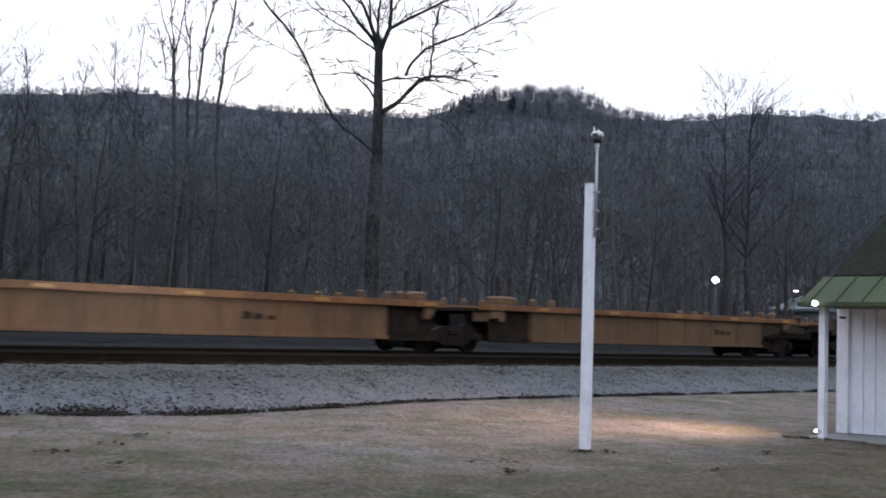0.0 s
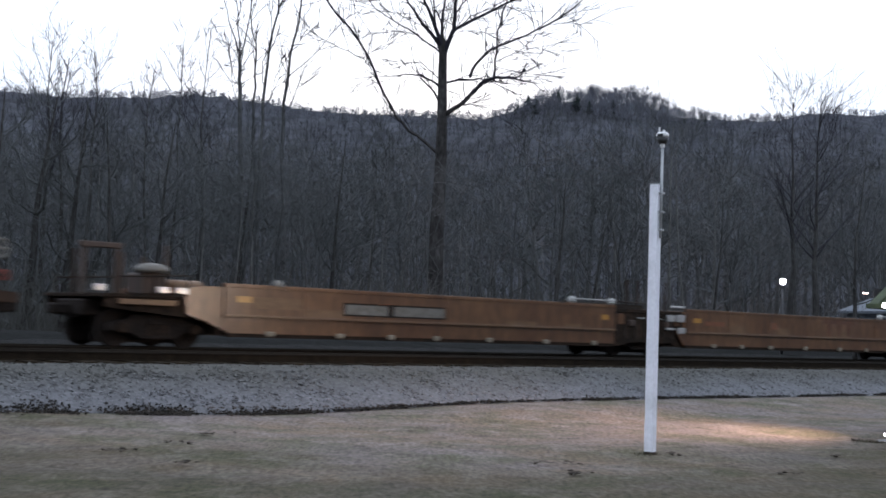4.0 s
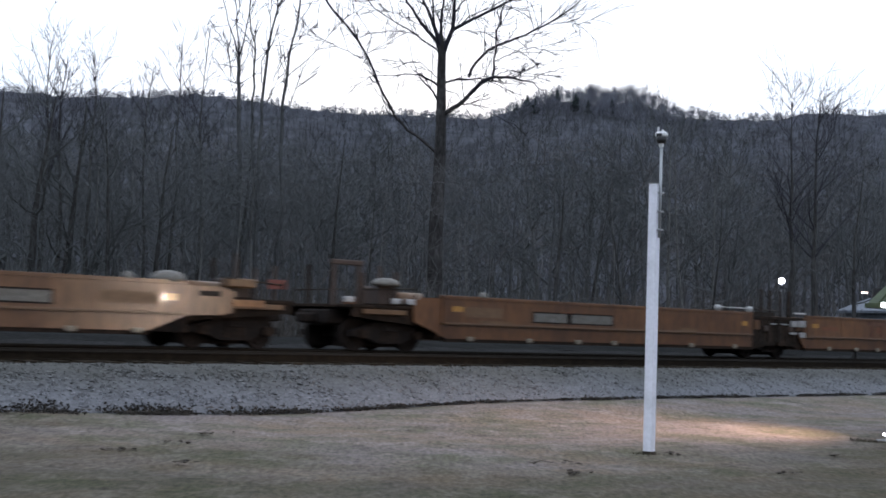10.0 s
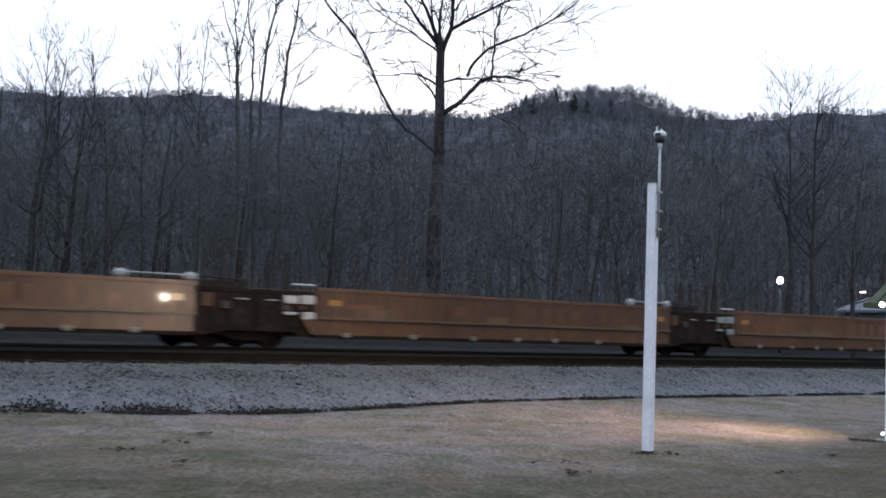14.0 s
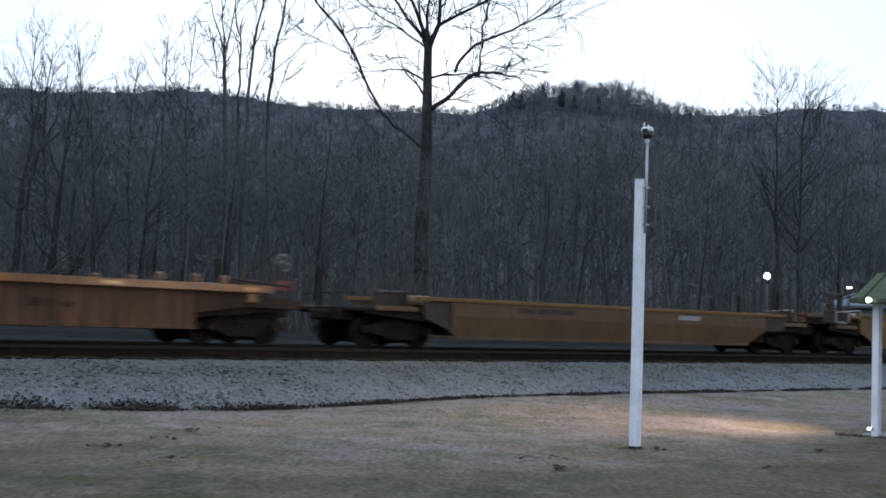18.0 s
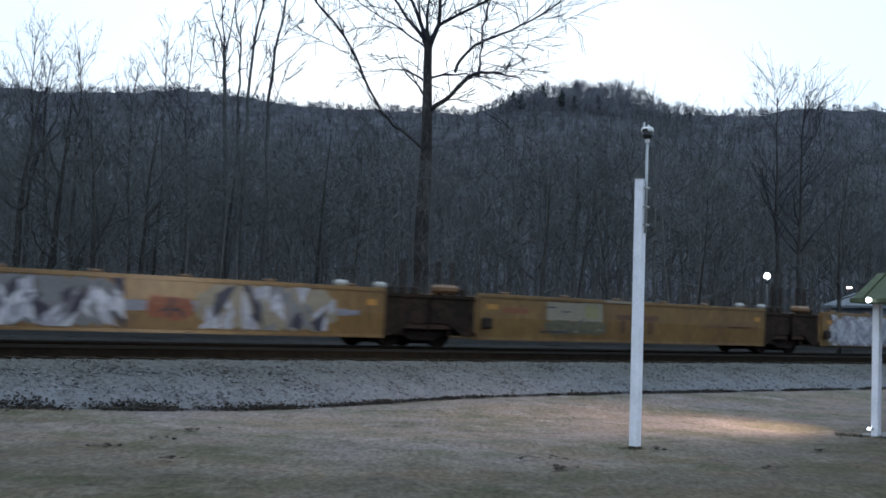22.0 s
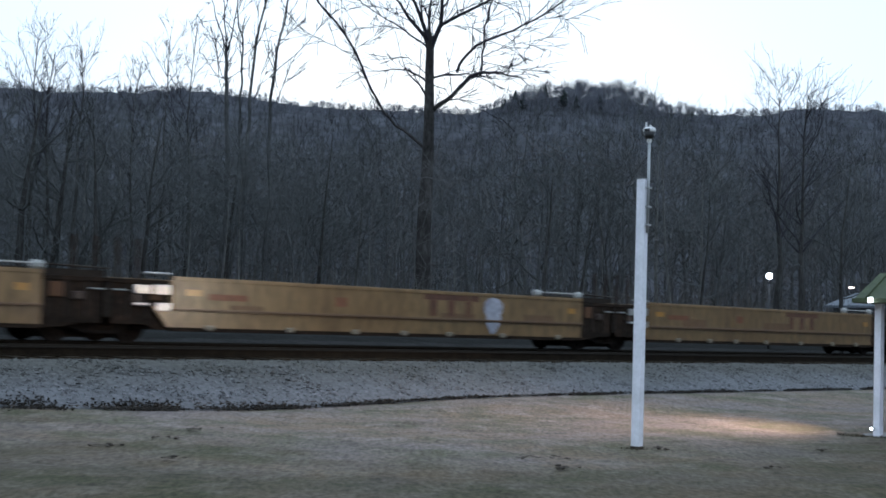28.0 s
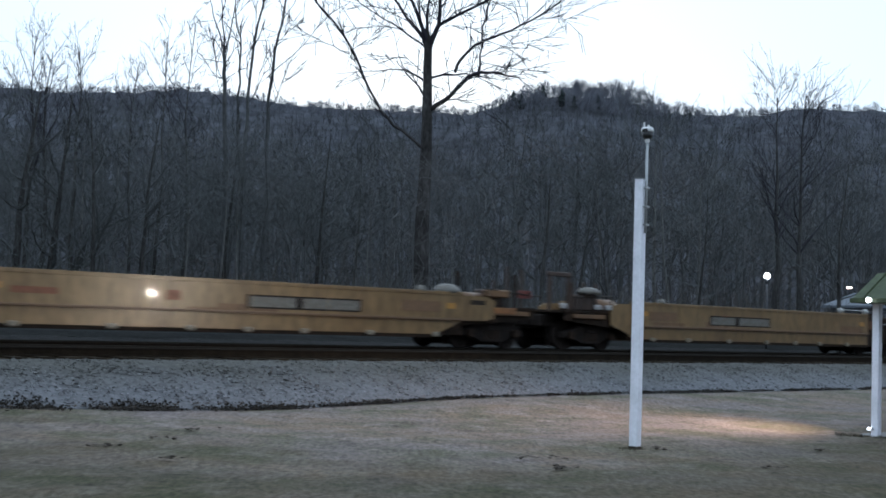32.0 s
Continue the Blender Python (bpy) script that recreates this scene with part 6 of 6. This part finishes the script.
spray(331.4, 332.0, 0.9, 1.35, M_PAINT_GREEN, None, 71, 2, 2.5)
spray(329.7, 332.4, 0.44, 0.86, M_PAINT_KHAKI, None, 8, 4, 2.5)
slashes(329.9, 332.2, 0.5, 0.95, (M_PAINT_SMOKE, M_PAINT_PALE), 72, 5, 0.1, (0.1, 0.7), 4)
for a, b, z_ in ((329.75, 330.15, 1.19), (330.4, 330.75, 1.08), (329.55, 330.7, 0.5), (330.2, 331.5, 1.39)):
    decal(a, b, z_, z_ + 0.035, M_PAINT_BLACK, "painted_line", 5)
decal(332.3, 333.5, 1.42, 1.5, M_PAINT_PALE, "painted_stripe", 9)
spray(344.6, 345.9, 0.34, 0.85, M_PAINT_OLIVE, None, 45, 2, 1)
spray(344.9, 350.35, 0.34, 1.36, M_PAINT_LILAC, None, 9, 12, 2)
slashes(344.7, 350.4, 0.33, 1.41, (M_PAINT_SHADE, M_PAINT_LILAC, M_PAINT_PALEST, M_PAINT_SHADE, M_PAINT_PALEST), 61, 34, 0.1)
spray(350.2, 357.7, 0.32, 1.42, M_PAINT_TEAL, None, 10, 8, 1)
spray(350.4, 351.1, 0.4, 1.3, M_PAINT_OLIVE, None, 46, 2, 1.5)
spray(351.3, 357.7, 0.32, 0.72, M_PAINT_DEEP, None, 47, 9, 1.5)
spray(351.6, 357.6, 0.6, 1.41, M_PAINT_DEEP, None, 52, 9, 1.7)
bubbles(351.8, 357.4, 0.72, 1.44, M_PAINT_DEEP, M_PAINT_MIST, 11, 7, 3)
for u_, v_, z_, sw_, tn_ in ((351.6, 353.4, 1.08, 0.24, 1.6), (353.2, 355.0, 1.1, 0.22, 2.1), (354.9, 357.3, 1.06, 0.26, 2.3), (351.3, 354.6, 0.56, 0.1, 3.2), (354.4, 357.0, 0.54, 0.12, 2.2)):
    wave(u_, v_, z_, sw_, tn_, 0.12, M_PAINT_BLACK, 6)
    wave(u_ + 0.03, v_ - 0.03, z_, sw_, tn_, 0.075, M_PAINT_PALEST if z_ > 1 else M_PAINT_MIST, 7)
slashes(351.4, 357.5, 0.36, 1.4, (M_PAINT_MIST, M_PAINT_DEEP, M_PAINT_TEAL), 66, 12, 0.08, (0.8, 1.5), 8)
for a in (347.0, 349.4, 352.6, 354.9):
    decal(a, a + 0.5, 1.1, 1.17, M_REFLECT, "reflector", 8)
decal(362.9, 364.1, 0.92, 1.06, M_PAINT_GREY, "stencil_bar")
decal(364.2, 364.6, 0.92, 1.06, M_PAINT_SMOKE, "stencil_bar")
decal(364.7, 365.8, 0.92, 1.06, M_PAINT_GREY, "stencil_bar")
for cu in (370.5, 372.0):
    for m_, rx_, rz_, d_ in ((M_PAINT_SMOKE, 0.7, 0.58, 0.008), (M_PAINT_LILAC, 0.56, 0.48, 0.014), (M_PAINT_GREY, 0.16, 0.14, 0.02)):
        oval = bmesh.new()
        blob(oval, cu - car_at(cu).location.x, 0.88, rx_, rz_, SIDE - d_ - 0.002 * (cu > 371), random.Random(12), 0.8, 0.05)
        part("painted_patch", creased(oval), m_, car_at(cu))
for w_, z_, h_ in ((0.36, 1.12, 0.26), (0.27, 0.84, 0.34), (0.15, 0.62, 0.22)):
    shield = bmesh.new()
    blob(shield, 409.75 - car_at(409.7).location.x, z_, w_, h_, SIDE - 0.01 - 0.004 * w_, random.Random(15), 0.8, 0.06)
    part("painted_patch", shield, M_PAINT_LILAC, car_at(409.7))
for a, b in ((363.3, 365.35), (366.75, 368.5)):
    decal(a, b, 1.45, 1.54, M_PAINT_WHITE, "painted_stripe", 8)


def rail_truck(u):
    t = thing("rail_truck", "grimy black two-axle freight truck under the well cars", "rail truck", (u, TRAIN_Y, RAIL_Z), "trucks of the train")
    for y in (-1.0, 1.0):
        bm = prism(bmesh.new(), [(-1.2, 0.5), (-0.75, 0.62), (-0.5, 0.72), (0.5, 0.72), (0.75, 0.62), (1.2, 0.5), (1.2, 0.36), (0.75, 0.36), (0.42, 0.2), (-0.42, 0.2), (-0.75, 0.36), (-1.2, 0.36)], y - 0.09, y + 0.09)
        frame_ = part("side_frame", bm, M_DARKSTEEL, t, "cast steel side frame")
        for x in (-0.89, 0.89):
            part("bearing_cap", rod(bmesh.new(), (x, y * 1.09, 0.42), (x, y * 1.2, 0.42), 0.13, 0.11, 12), M_BROWNSTEEL, frame_)
        for x in (-0.2, 0.0, 0.2):
            part("spring", rod(bmesh.new(), (x, y * 1.06, 0.26), (x, y * 1.06, 0.52), 0.07, 0.07, 8), M_BROWNSTEEL, frame_)
    # solid dark plates added to stop light showing through the shaded truck
    for y in (-0.55, 0.5):
        part("truck_infill", boxed(-1.3, 1.3, y, y + 0.05, 0.1, 0.74, bevel=0.01), M_DARKSTEEL, t, "added dark plate standing in for shade inside the truck")
    part("bolster", boxed(-0.22, 0.22, -1.15, 1.15, 0.5, 0.66, bevel=0.02), M_DARKSTEEL, t)
    for x in (-0.89, 0.89):
        axle = part("wheelset", rod(bmesh.new(), (0, -0.78, 0), (0, 0.78, 0), 0.08, 0.08, 10), M_DARKSTEEL, t, "steel axle with two wheels")
        axle.location = (x, 0, 0.42)
        for y in (-0.7175, 0.7175):
            bm = bmesh.new()
            rod(bm, (0, y - 0.065, 0), (0, y + 0.065, 0), 0.42, 0.42, 24)
            for k in range(5):
                a = 2 * math.pi * k / 5
                rod(bm, (0.27 * math.cos(a), y - 0.08, 0.27 * math.sin(a)), (0.27 * math.cos(a), y + 0.08, 0.27 * math.sin(a)), 0.05, 0.05, 6)
            part("wheel", bm, M_DARKSTEEL, axle, "steel wheel")
    return t


truck_places = []
for k, (kind, u0, u1, left, right) in enumerate(UNITS):
    if left == "c":
        truck_places.append(u0 - 1.45)
    if right == "c":
        truck_places.append(u1 + 1.5)
    elif k + 1 < len(UNITS):
        truck_places.append((u1 + UNITS[k + 1][1]) / 2)
first_truck = rail_truck(truck_places[0])
for u in truck_places:
    t = first_truck if u == truck_places[0] else copy_thing(first_truck, pose(u, TRAIN_Y, RAIL_Z))
    moving.append((t, u, RAIL_Z))


WHEEL_RATE = -SPEED / 0.42


def motions():
    for t, u, z in moving:
        walk(t, [(s, pose(u - SPEED * s, TRAIN_Y, z)) for s in (0, 8, 16, 24, 32)])
        # the wheels roll while the truck passes
        start, stop = max(0, round((u - 56) / SPEED * 30)), min(960, round((u - 6) / SPEED * 30))
        for c in t.children:
            if c.name.startswith("wheelset") and start < stop:
                x = c.location.x
                rows = [(k / 30, pose(x, 0, 0.42) @ Matrix.Rotation(WHEEL_RATE * (k - start) / 30, 4, "Y")) for k in range(start, stop + 1)]
                last = rows[-1][1].copy()
                walk(c, ([(0, pose(x, 0, 0.42))] if start > 0 else []) + rows + ([(32, last)] if stop < 960 else []))


motions()
